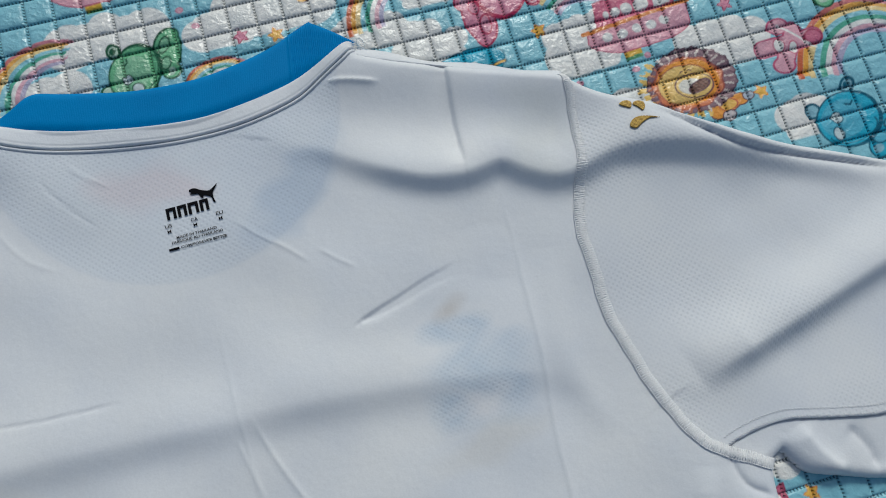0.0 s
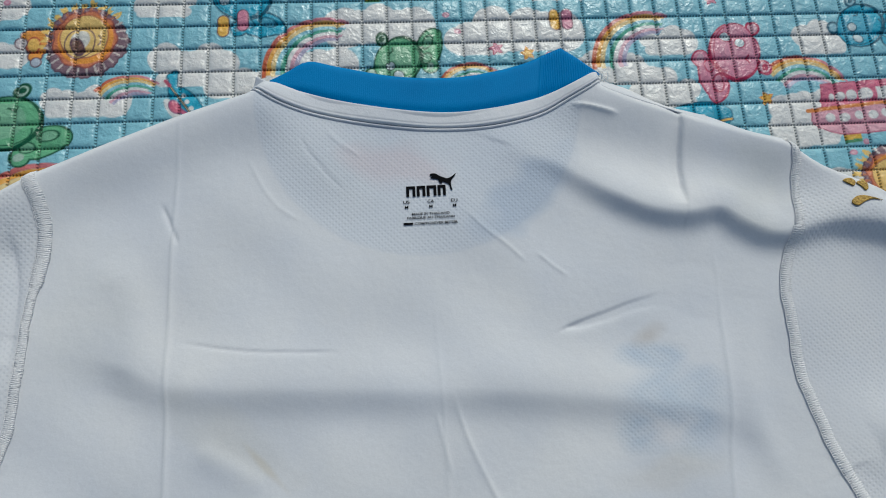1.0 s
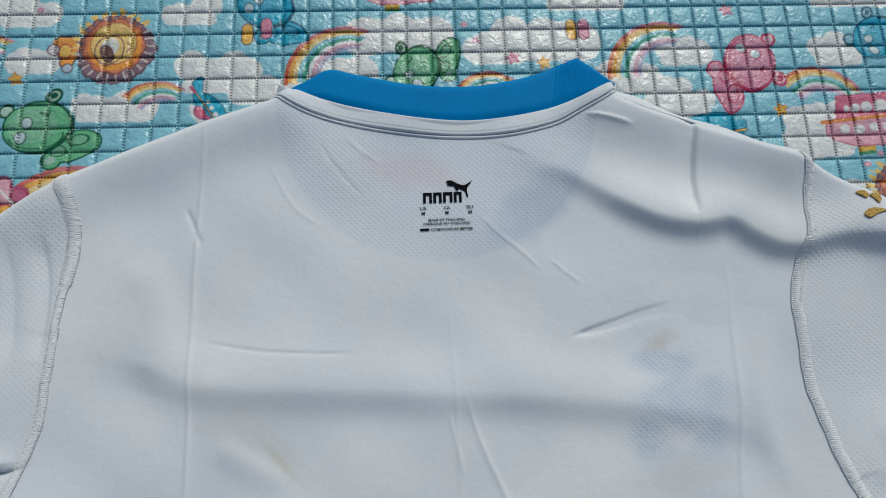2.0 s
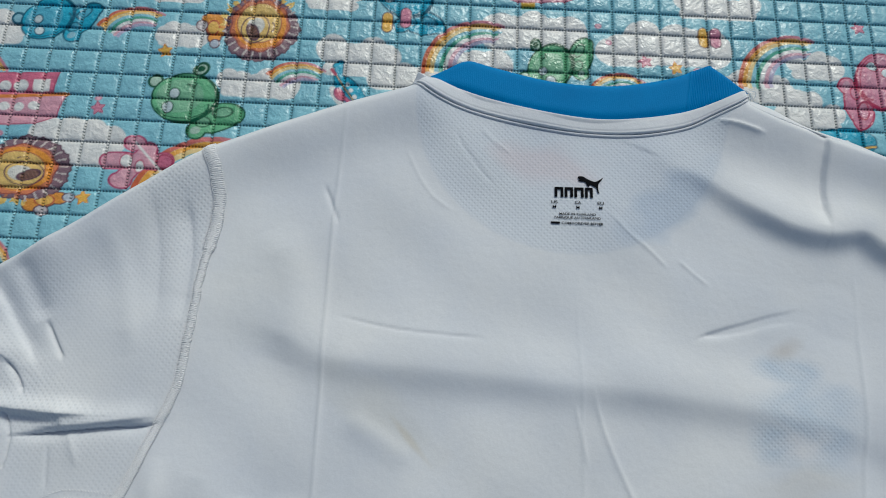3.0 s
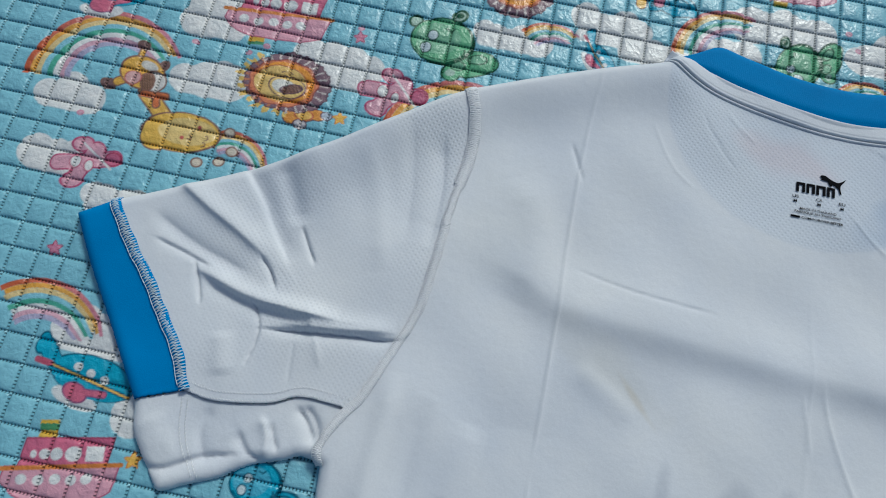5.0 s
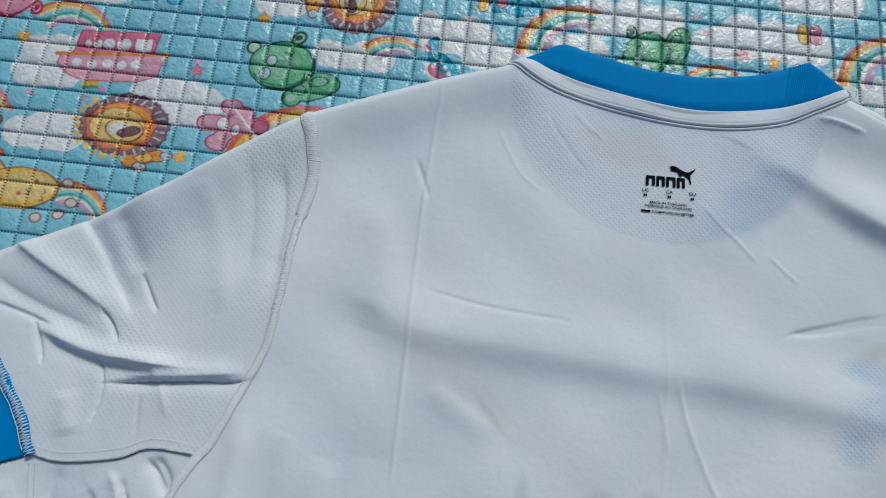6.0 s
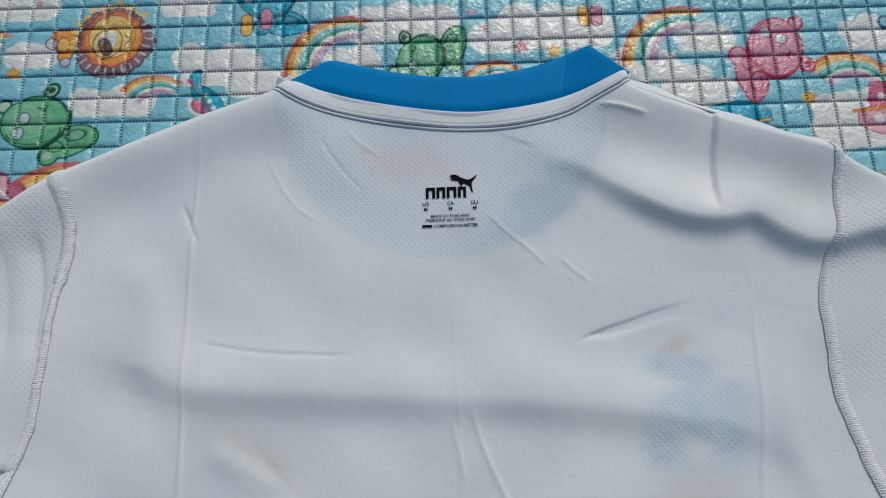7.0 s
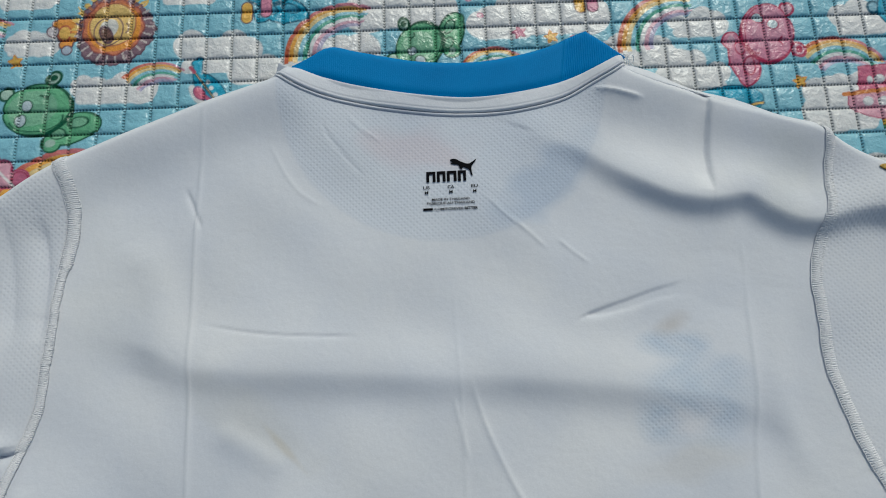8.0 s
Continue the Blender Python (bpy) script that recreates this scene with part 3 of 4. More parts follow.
UNDER_LEFT = [(-.307, -.077), (-.303, -.092), (-.296, -.102), (-.286, -.114), (-.280, -.120), (-.264, -.113), (-.250, -.107), (-.235, -.097), (-.218, -.091), (-.209, -.086)]
UNDER_RIGHT = [(.439, -.077), (.436, -.094), (.424, -.112), (.402, -.116), (.380, -.111), (.361, -.104), (.342, -.096), (.333, -.082)]
HEM = [(-.196, -.11), (-.197, -.20), (-.196, -.48), (.06, -.488), (.318, -.48), (.322, -.20), (.322, -.11)]


def ring(*lines):
    """A closed line out of open ones, each smoothed by itself so that the corners between them stay."""
    return np.vstack([spline(line)[:-1] if isinstance(line, list) else np.asarray(line)[:-1] for line in lines])


def back(line):
    return line[::-1]


OUTLINE = ring(COLLAR_TOP, [(.172, .204)] + SHOULDER_RIGHT, SLEEVE_TOP_RIGHT, [SLEEVE_TOP_RIGHT[-1], CUFF_RIGHT[0]], CUFF_RIGHT, UNDER_RIGHT,
               [UNDER_RIGHT[-1], (.325, -.086)], [(.325, -.086)] + back(HEM), [HEM[0], ARMHOLE_LEFT[-1]], [ARMHOLE_LEFT[-1], UNDER_LEFT[-1]],
               back(UNDER_LEFT), back(CUFF_LEFT), [CUFF_LEFT[0], SLEEVE_TOP_LEFT[-1]], back(SLEEVE_TOP_LEFT), back(SHOULDER_LEFT), [SHOULDER_LEFT[0], (-.034, .206)])
BODY = ring(NECK_SEAM, SHOULDER_RIGHT, ARMHOLE_RIGHT, [(.325, -.086)] + back(HEM), [HEM[0], ARMHOLE_LEFT[-1]], back(ARMHOLE_LEFT), back(SHOULDER_LEFT))
SLEEVE_LEFT = ring(SLEEVE_TOP_LEFT, CUFF_SEAM_LEFT, UNDER_SEAM_LEFT, back(ARMHOLE_LEFT[:12]))
SLEEVE_RIGHT = ring(SLEEVE_TOP_RIGHT, CUFF_SEAM_RIGHT, UNDER_SEAM_RIGHT, back(ARMHOLE_RIGHT[:12]))
UNDERSIDE_LEFT = ring(UNDER_SEAM_LEFT, ARMHOLE_LEFT[10:], [ARMHOLE_LEFT[-1], UNDER_LEFT[-1]], back(UNDER_LEFT), [UNDER_LEFT[0], UNDER_SEAM_LEFT[0]])
UNDERSIDE_RIGHT = ring(UNDER_SEAM_RIGHT, [(.301, -.071), (.325, -.086), UNDER_RIGHT[-1]], back(UNDER_RIGHT), [UNDER_RIGHT[0], UNDER_SEAM_RIGHT[0]])
CUFF_RING_LEFT = ring([CUFF_SEAM_LEFT[0], CUFF_LEFT[0]], CUFF_LEFT, [CUFF_LEFT[-1], CUFF_SEAM_LEFT[-1]], back(CUFF_SEAM_LEFT))
CUFF_RING_RIGHT = ring([CUFF_SEAM_RIGHT[0], CUFF_RIGHT[0]], CUFF_RIGHT, [CUFF_RIGHT[-1], CUFF_SEAM_RIGHT[-1]], back(CUFF_SEAM_RIGHT))

# folds and creases: a line, its rise, and how wide it falls off to its left and to its right
FOLDS = [
    ([(.116, .156), (.140, .145), (.166, .128), (.190, .1155), (.212, .1115), (.233, .1135), (.247, .104), (.266, .096), (.300, .101), (.345, .091), (.400, .067), (.450, .046)], .0086, .020, .0080),
    ([(-.150, .052), (-.108, .040), (-.080, .027), (.030, .019), (.120, .013), (.210, -.001), (.260, -.026)], .0044, .022, .0120),
    ([(-0.0820, 0.1965), (-0.0861, 0.1163), (-0.0861, 0.0514), (-0.0851, -0.0318), (-0.0851, -0.2032)], .0011, .0013, .0009),
    ([(0.2183, 0.1823), (0.2152, 0.1519), (0.2122, 0.1133)], -.0036, .0009, .0090),
    ([(0.2284, 0.0930), (0.2233, 0.0037), (0.2172, -0.0612), (0.2162, -0.2032)], .0009, .0040, .0012),
    ([(0.0600, 0.0707), (0.0630, -0.0206), (0.0630, -0.2032)], .0004, .0016, .0012),
    ([(-0.0820, 0.0494), (-0.0425, 0.0423), (0.0093, 0.0392)], -.0008, .0006, .0010),
    ([(.1325, .0460), (.1580, .0532), (.1780, .0592), (.2110, .0652)], -.0068, .0007, .0020),
    ([(.0815, .1200), (.0920, .1080), (.1040, .0980), (.1165, .0850)], .0009, .0007, .0008),
    ([(.1215, .0920), (.1310, .0830), (.1400, .0755)], .0008, .0007, .0008),
    ([(-.0150, .1710), (-.0110, .1610), (.0000, .1460), (.0110, .1330)], -.0006, .0008, .0010),
    ([(.0005, .1730), (.0090, .1640), (.0220, .1545)], .0007, .0007, .0008),
    ([(-.0450, .1560), (-.0370, .1390), (-.0270, .1250), (-.0130, .1155)], .0005, .0009, .0011),
    ([(0.0681, 0.0139), (0.0752, -0.0105), (0.0884, -0.0409), (0.1006, -0.0612)], .0010, .0012, .0016),
    ([(0.0580, 0.0058), (0.0661, -0.0308)], .0007, .0010, .0014),
    ([(-.0935, .1290), (-.0885, .1180), (-.0830, .1040)], -.0016, .0010, .0014),
    ([(.1490, .1830), (.1630, .1795), (.1790, .1745)], .0020, .0010, .0020),
    ([(0.1716, 0.1945), (0.2020, 0.1803), (0.2528, 0.1620)], -.0012, .0010, .0020),
    ([(-0.1226, 0.1011), (-0.1023, 0.0606), (-0.1125, 0.0200)], .0018, .0120, .0120),
    ([(-0.0719, -0.0054), (-0.0313, -0.0308)], .0012, .0060, .0080),
    ([(-.168, -.030), (-.170, -.070), (-.172, -.130)], .0024, .0055, .0065),
    ([(-.148, -.040), (-.153, -.080), (-.150, -.140)], -.0018, .0060, .0070),
    ([(-.120, -.050), (-.130, -.100)], .0014, .0080, .0080),
    ([(.245, .060), (.235, .000), (.250, -.050)], .0016, .0090, .0090),
    ([(.290, -.075), (.280, -.110), (.285, -.150)], .0024, .0060, .0080),
    ([(.302, -.072), (.306, -.090), (.318, -.100)], -.0024, .0020, .0040),
    # the crumpled sleeve
    ([(-.332, .057), (-.299, .038), (-.277, .027), (-.252, .013)], .0036, .0080, .0030),
    ([(-.290, .073), (-.270, .051), (-.259, .035), (-.242, .013)], -.0032, .0075, .0016),
    ([(-.262, .075), (-.250, .052), (-.243, .038)], -.0022, .0060, .0060),
    ([(-.2420, .0390), (-.2340, .0260), (-.2280, .0170)], -.0030, .0007, .0013),
    ([(-.3240, .0140), (-.3040, .0090), (-.2860, .0035)], -.0022, .0006, .0034),
    ([(-.2980, .0070), (-.2920, -.0050), (-.2860, -.0190)], -.0030, .0007, .0012),
    ([(-.2960, .0015), (-.2630, -.0085), (-.2370, -.0110), (-.2040, -.0115)], .0050, .0060, .0026),
    ([(-.297, .000), (-.258, -.012), (-.215, -.018)], -.0022, .0040, .0060),
    ([(-.2605, .0165), (-.2520, .0080), (-.2460, -.0020)], -.0036, .0007, .0016),
    ([(-.2580, -.0080), (-.2505, -.0220), (-.2500, -.0350), (-.2525, -.0480)], -.0026, .0007, .0014),
    ([(-.2285, -.0270), (-.2260, -.0520)], -.0009, .0010, .0014),
    ([(-.2500, -.0245), (-.2170, -.0203), (-.1940, -.0175), (-.1790, -.0165), (-.1690, -.0140)], -.0050, .0007, .0034),
    ([(-.240, -.0195), (-.212, -.0170), (-.172, -.0110)], .0030, .0070, .0020),
    ([(-.216, .100), (-.200, .060), (-.190, .020)], .0013, .0060, .0080),
    ([(-.192, .120), (-.184, .080), (-.180, .040)], -.0013, .0050, .0060),
    ([(-.172, .115), (-.166, .080), (-.166, .040)], -.0022, .0030, .0060),
    ([(-.330, .030), (-.300, .016), (-.262, .004)], -.0024, .0050, .0060),
    ([(-.226, -.005), (-.210, -.040)], .0012, .0040, .0040),
    ([(-.270, -.030), (-.262, -.055)], .0014, .0060, .0060),
    # the far sleeve
    ([(.297, -.033), (.321, -.025), (.360, -.015), (.420, .001), (.470, .014)], .0105, .0200, .0090),
    ([(.318, .119), (.336, .104), (.365, .082), (.401, .068), (.462, .046)], -.0048, .0010, .0045),
    ([(.300, .120), (.330, .070), (.350, .020)], .0016, .0160, .0160),
    # slack cloth under the sleeves
    ([(-.262, -.070), (-.266, -.085), (-.258, -.102)], -.0022, .0050, .0040),
    ([(-.246, -.080), (-.238, -.090), (-.226, -.094)], -.0030, .0014, .0050),
    ([(-.236, -.070), (-.229, -.079), (-.227, -.092)], .0030, .0012, .0040),
    ([(-.218, -.061), (-.209, -.070), (-.203, -.080)], -.0040, .0012, .0030),
    ([(-.2290, -.0730), (-.2265, -.0790), (-.2215, -.0870)], -.0034, .0008, .0016),
    ([(-.214, -.060), (-.206, -.066), (-.200, -.078)], -.0034, .0016, .0040),
    ([(-.300, -.106), (-.282, -.108), (-.262, -.098), (-.240, -.092)], -.0034, .0012, .0050),
    ([(-.296, -.082), (-.285, -.094), (-.276, -.092)], .0012, .0080, .0080),
    ([(.345, -.070), (.350, -.085), (.362, -.102)], .0040, .0048, .0080),
    ([(.370, -.078), (.378, -.092), (.380, -.106)], -.0030, .0040, .0050),
]
FOLD_LINES = [(spline(line, 0.004), rise, left, right) for line, rise, left, right in FOLDS]
UNDER_LINES = [spline(UNDER_SEAM_LEFT, 0.004), spline(back(UNDER_SEAM_RIGHT), 0.004)]
WAVES = [(np.random.default_rng(k).normal(0, 1, 2) * (22 if k < 4 else 60), 0.0007 if k < 4 else 0.00022, k) for k in range(9)]
COARSE = np.vstack([OUTLINE[::2], OUTLINE[:1]])


# both shoulders and the neck's ends lie raised on the folded seams below them
RAISED = [np.array(line) for line in ([(-.040, .192), (-.116, .166), (-.164, .143), (-.243, .086)], [(.168, .190), (.219, .172), (.281, .148), (.367, .086)])]


def lie(p):
    """The height of the cloth over the mat."""
    far = np.where(inside(p, COARSE[:-1]), 0.02, 0.0)
    cell = np.floor(p / 0.02).astype(int)
    rim = {(x + i, y + j) for x, y in np.floor(COARSE / 0.02).astype(int) for i in (-1, 0, 1) for j in (-1, 0, 1)}
    key = cell[:, 0] * 4096 + cell[:, 1]
    near = np.nonzero(np.isin(key, [x * 4096 + y for x, y in rim]) & (far > 0))[0]
    if len(near):
        far[near] = to_line(p[near], COARSE)[0]
    z = np.full(len(p), 0.0022)
    away = np.minimum(to_line(p, RAISED[0])[0], to_line(p, RAISED[1])[0])
    z += 0.0085 * np.exp(-(away / 0.022) ** 2)
    aside = np.clip((np.abs(p[:, 0] - 0.0585) - 0.17) / 0.07, 0, 1)
    z += 0.0062 * aside * aside * (3 - 2 * aside)
    for k, rise, seed in WAVES:
        z += rise * np.sin(p @ k + seed * 1.7)
    for line, rise, left, right in FOLD_LINES:
        reach = 3 * max(left, right)
        lo, hi = line.min(0) - reach, line.max(0) + reach
        i = np.nonzero(((p > lo) & (p < hi)).all(1))[0]
        if len(i):
            d, side, along = to_line(p[i], line)
            w = np.where(side > 0, left, right)
            shape = np.where(w < 0.0055, np.exp(-1.3 * d / w), np.exp(-(d / w) ** 2))
            z[i] += rise * shape * np.clip(np.sin(math.pi * np.clip(along, 0.02, 0.98)) * 1.8, 0, 1)
    e = np.clip(far / 0.0075, 0, 1)
    return 0.0012 + np.maximum(z, 0.001) * np.sqrt(1 - (1 - e) ** 2)


def blot(p, x, y, rx, ry, turn=0.0, soft=0.5):
    """1 inside an uneven oval that fades at its rim."""
    d = disc(p, x, y, rx, ry, turn) / min(rx, ry)
    d = d + 0.14 * np.sin(p[:, 0] * 190 + 2 * np.sin(p[:, 1] * 130)) + 0.12 * np.sin(p[:, 1] * 260 + p[:, 0] * 90)
    return np.clip(0.5 - d / soft, 0, 1)


def body_tint(p):
    """Stains, and the front's crest and lettering that show through the thin cloth; alpha: where the knit is open mesh."""
    c = np.ones((len(p), 4))

    def lay(m, colour):
        c[:, :3] *= 1 - m[:, None] * (1 - np.array(colour))

    yoke = np.clip(0.5 - disc(p, 0.058, 0.190, 0.098, 0.097) / 0.004, 0, 1)
    crest = np.maximum(blot(p, .190, .004, .026, .019, 0, 0.8), np.maximum(blot(p, .183, .028, .017, .008, 0, 0.8), np.maximum(blot(p, .172, -.010, .012, .012, 0, 1.2), blot(p, .203, -.009, .012, .014, 0, 1.2))))
    c[:, 3] = np.maximum(yoke * 0.8, np.clip(crest * 1.1, 0, 1))
    lay(yoke * 0.8, (0.91, 0.945, 0.985))
    lay(np.clip(0.5 - (np.abs(disc(p, 0.058, 0.190, 0.098, 0.097)) - 0.0008) / 0.001, 0, 1) * 0.5, (0.93, 0.94, 0.96))
    lay(blot(p, .042, .149, .030, .012, -8, 0.9) * 0.8, (1.0, 0.88, 0.87))
    lay(blot(p, .119, .127, .033, .014, 40, 0.6), (0.82, 0.87, 0.93))
    mottle = 0.82 + 0.18 * np.sin(p[:, 0] * 300 + 2 * np.sin(p[:, 1] * 210)) * np.sin(p[:, 1] * 260)
    lay(np.clip(crest, 0, 1) * mottle, (0.77, 0.85, 0.93))
    lay(blot(p, .186, -.012, .014, .008) * 0.7, (1.12, 1.06, 1.02))
    lay(blot(p, .182, .040, .008, .005, 20, 1.0), (0.87, 0.83, 0.79))
    lay(blot(p, -.052, -.004, .030, .010, -34, 1.2), (0.955, 0.94, 0.90))
    lay(blot(p, -.034, -.018, .014, .0016, -48, 1.2), (0.94, 0.90, 0.83))
    lay(blot(p, .185, -.034, .026, .008, 10, 0.9) * 0.8, (0.99, 0.96, 0.91))
    lay(blot(p, .256, .125, .018, .025, 0, 0.9), (0.985, 0.98, 0.945))
    lay(blot(p, -.130, .065, .024, .040, 0, 0.9) * 0.35, (0.985, 0.98, 0.94))
    for x, w in ((-.014, .0045), (.028, .010), (.055, .006), (.085, .008)):
        lay(blot(p, x, -.062, w, .011, 0, 0.6), (0.84, 0.85, 0.87))
    return c


def sleeve_tint(p):
    c = np.ones((len(p), 4))
    patch = 0.35 + 0.65 * np.clip(np.sin(p[:, 0] * 43 + 1.4 * np.sin(p[:, 1] * 51)) * np.sin(p[:, 1] * 33 + 1) + 0.35, 0, 1)
    # the mesh holes grow fainter towards the cuff
    cuffward = np.clip((np.abs(p[:, 0] - 0.0585) - 0.30) / 0.09, 0, 1)
    c[:, 3] = patch * (1 - 0.85 * cuffward)
    return c


def plain_tint(p):
    return np.c_[np.ones((len(p), 3)), np.zeros(len(p))]


# ---- setting ----
bm = bmesh.new()
bmesh.ops.create_cube(bm, size=1, matrix=Matrix.Translation((0, 0, -0.065)) @ Matrix.Diagonal((3.6, 3.2, 0.1, 1)))
floor = part("floor", bm, floor_material(), None, "plain grey concrete floor under the mat")
tagged(floor, kind="structure", category="floor")


def play_mat():
    """A foam mat quilted into small square pillows, with fine relief and print where the cloth leaves it bare."""
    mat = tagged(new("play_mat"), "sky-blue quilted foam mat printed with rainbows, clouds and cartoon shapes", "play mat")
    mat.location = (0, 0, 0)
    gap = np.array((0, 0.0004, 0.0009, 0.0016))
    line = np.r_[gap, np.linspace(0.0016, CELL - 0.0016, 21)[1:-1], CELL - gap[::-1]]
    n = len(line)
    depth = lambda m: np.exp(-(m / 0.0007) ** 2)
    u = np.minimum(line, CELL - line)
    dome = 1 - np.abs(2 * line / CELL - 1) ** 4
    relief = -0.0008 * np.maximum.outer(depth(u), depth(u)) + 0.0011 * (np.outer(dome, dome) - 1)
    bx, by = np.meshgrid(line, line)
    stamp = np.stack([bx.ravel(), by.ravel(), relief.ravel()], 1)
    i = np.arange(n * n).reshape(n, n)
    quad = np.stack([i[:-1, :-1], i[:-1, 1:], i[1:, 1:], i[1:, :-1]], -1).reshape(-1, 4)
    cx, cy = np.meshgrid(np.arange(-43, 21), np.arange(-22, 7))
    corner = np.stack([0.2 + CELL * cx.ravel(), 0.2 + CELL * cy.ravel()], 1)
    middle = corner + CELL / 2
    covered = inside(middle, COARSE[:-1]) & (to_line(middle, COARSE)[0] > 0.018)
    fine = corner[~covered]
    v = (np.c_[fine, np.zeros(len(fine))][:, None] + stamp[None]).reshape(-1, 3)
    f = (np.arange(len(fine))[:, None, None] * n * n + quad[None]).reshape(-1, 4)
    film = mesh_object("printed_film", v, f, MAT_FILM, mat, tint=np.c_[mat_print(v[:, :2]), np.ones(len(v))], attribute="print")
    # the rest of the mat, coarser
    wide_x, wide_y = np.meshgrid(np.arange(-75, 55), np.arange(-62, 40))
    wide = np.stack([0.2 + CELL * wide_x.ravel(), 0.2 + CELL * wide_y.ravel()], 1)
    out = (wide_x.ravel() < -43) | (wide_x.ravel() > 20) | (wide_y.ravel() < -22) | (wide_y.ravel() > 6)
    rest = np.vstack([wide[out], corner[covered]])
    few = np.array((0, 0.0012, CELL / 2, CELL - 0.0012, CELL))
    bx, by = np.meshgrid(few, few)
    high = np.where(np.minimum(np.minimum(bx, by), CELL - np.maximum(bx, by)) < 0.0005, -0.0015, -0.0002)
    stamp = np.stack([bx.ravel(), by.ravel(), high.ravel()], 1)
    i = np.arange(25).reshape(5, 5)
    quad = np.stack([i[:-1, :-1], i[:-1, 1:], i[1:, 1:], i[1:, :-1]], -1).reshape(-1, 4)
    v = (np.c_[rest, np.zeros(len(rest))][:, None] + stamp[None]).reshape(-1, 3)
    f = (np.arange(len(rest))[:, None, None] * 25 + quad[None]).reshape(-1, 4)
    mesh_object("printed_film", v, f, MAT_FILM, mat, tint=np.c_[mat_print(v[:, :2]), np.ones(len(v))], attribute="print")
    bm = bmesh.new()
    x0, x1, y0, y1 = wide[:, 0].min(), wide[:, 0].max() + CELL, wide[:, 1].min(), wide[:, 1].max() + CELL
    bmesh.ops.create_cube(bm, size=1, matrix=Matrix.Translation(((x0 + x1) / 2, (y0 + y1) / 2, -0.0088)) @ Matrix.Diagonal((x1 - x0, y1 - y0, 0.0122, 1)))
    part("foam_base", bm, thread_material("white_foam", (0.75, 0.76, 0.76)), mat)


play_mat()

# ---- the shirt, inside out, back upwards ----
shirt = tagged(new("football_shirt"), "white inside-out football shirt with blue collar and cuffs on a mat", "shirt")
shirt.location = (0, 0, 0)


def panel(name, outline, material, label="", tint=plain_tint, lift=0.0, step=0.002):
    return sheet(name, outline, lambda p: lie(p) + lift, material, shirt, label, step, tint)


panel("back_panel", BODY, MESH_KNIT, "white knit back panel with faint stains and creases", body_tint, step=0.0010)
panel("sleeve", SLEEVE_LEFT, MESH_KNIT, "crumpled white mesh sleeve", sleeve_tint, -0.0004, 0.0009)
panel("sleeve", SLEEVE_RIGHT, MESH_KNIT, "white mesh sleeve with one long fold", sleeve_tint, -0.0004, 0.0014)
panel("sleeve_underside", UNDERSIDE_LEFT, SMOOTH_KNIT, "slack white underside of the sleeve", lift=-0.0020, step=0.0014)
panel("sleeve_underside", UNDERSIDE_RIGHT, SMOOTH_KNIT, "slack white underside of the sleeve", lift=-0.0020, step=0.0014)
panel("cuff", CUFF_RING_LEFT, BLUE_KNIT, "blue ribbed cuff", lift=-0.0005, step=0.0015)
panel("cuff", CUFF_RING_RIGHT, BLUE_KNIT, "blue ribbed cuff", lift=-0.0005)
FRONT = ring([(-.036, .186), (.060, .110), (.165, .186)], [(.165, .186), (.222, .166), (.270, .146)], [(.270, .146), (.262, .0), (.308, -.09)],
             [(.308, -.09), (.314, -.20), (.312, -.47), (-.190, -.47), (-.190, -.10), (-.156, .0), (-.150, .130)], [(-.150, .130), (-.100, .164), (-.036, .186)])
sheet("front_panel", FRONT, lambda p: np.full(len(p), 0.0012), SMOOTH_KNIT, shirt, "white front panel under the back", 0.005, plain_tint)
SHOULDER_LINE = spline([(.169, .1985), (.185, .1905), (.219, .1775), (.252, .1645), (.283, .1530)])


def fold_lift(p, s, r):
    return 0.0088 - 0.0070 * r ** 1.5 + 0.0014 * np.sin(s * 75) * r


strip("shoulder_fold", SHOULDER_LINE - normals(SHOULDER_LINE) * 0.003, SHOULDER_LINE + normals(SHOULDER_LINE) * (0.0040 + 0.0012 * np.sin(np.arange(len(SHOULDER_LINE))[:, None] * 0.35)), 12, SMOOTH_KNIT, shirt, "folded edge of the front panel along the shoulder", fold_lift, 120)


def ribs(pitch, deep):
    return lambda s: deep * np.sin(2 * math.pi * s / pitch)


def collar_lift(p, s, r):
    seam = np.exp(-((s - 0.168) / 0.0010) ** 2) * 0.0006
    strong = np.where(s > 0.168, 0.00022, 0.00002)
    rise = min(1.0, r / 0.25)
    return 0.0046 + 0.0024 * math.sin(rise * math.pi / 2) - 0.0012 * max(0, (r - 0.85) / 0.15) ** 2 + strong * np.sin(2 * math.pi * s / 0.00125) + seam + 0.0005 * np.sin(s * 55)


collar_low = (TAPE_TOP + normals(TAPE_TOP) * -0.002)[TAPE_TOP[:, 0] > -0.033]
strip("collar", collar_low, COLLAR_TOP, 14, BLUE_KNIT, shirt, "blue ribbed collar band", collar_lift, 900)


def tape_lift(p, s, r):
    return np.maximum(lie(p) + 0.0006, 0.0052 * r) + 0.0021 * math.sqrt(max(0.0, 1 - (2 * r - 1) ** 6)) + 0.0003 * np.sin(s * 90) - 0.0003 * math.exp(-((r - 0.2) / 0.05) ** 2)


strip("neck_tape", NECK_SEAM + normals(NECK_SEAM) * 0.0009, TAPE_TOP, 24, SMOOTH_KNIT, shirt, "white neck tape sewn over the collar seam", tape_lift, 320)


def piping_lift(p, s, r):
    return lie(p) + 0.0002 + 0.0010 * math.sqrt(max(0.0, 1 - (2 * r - 1) ** 2))


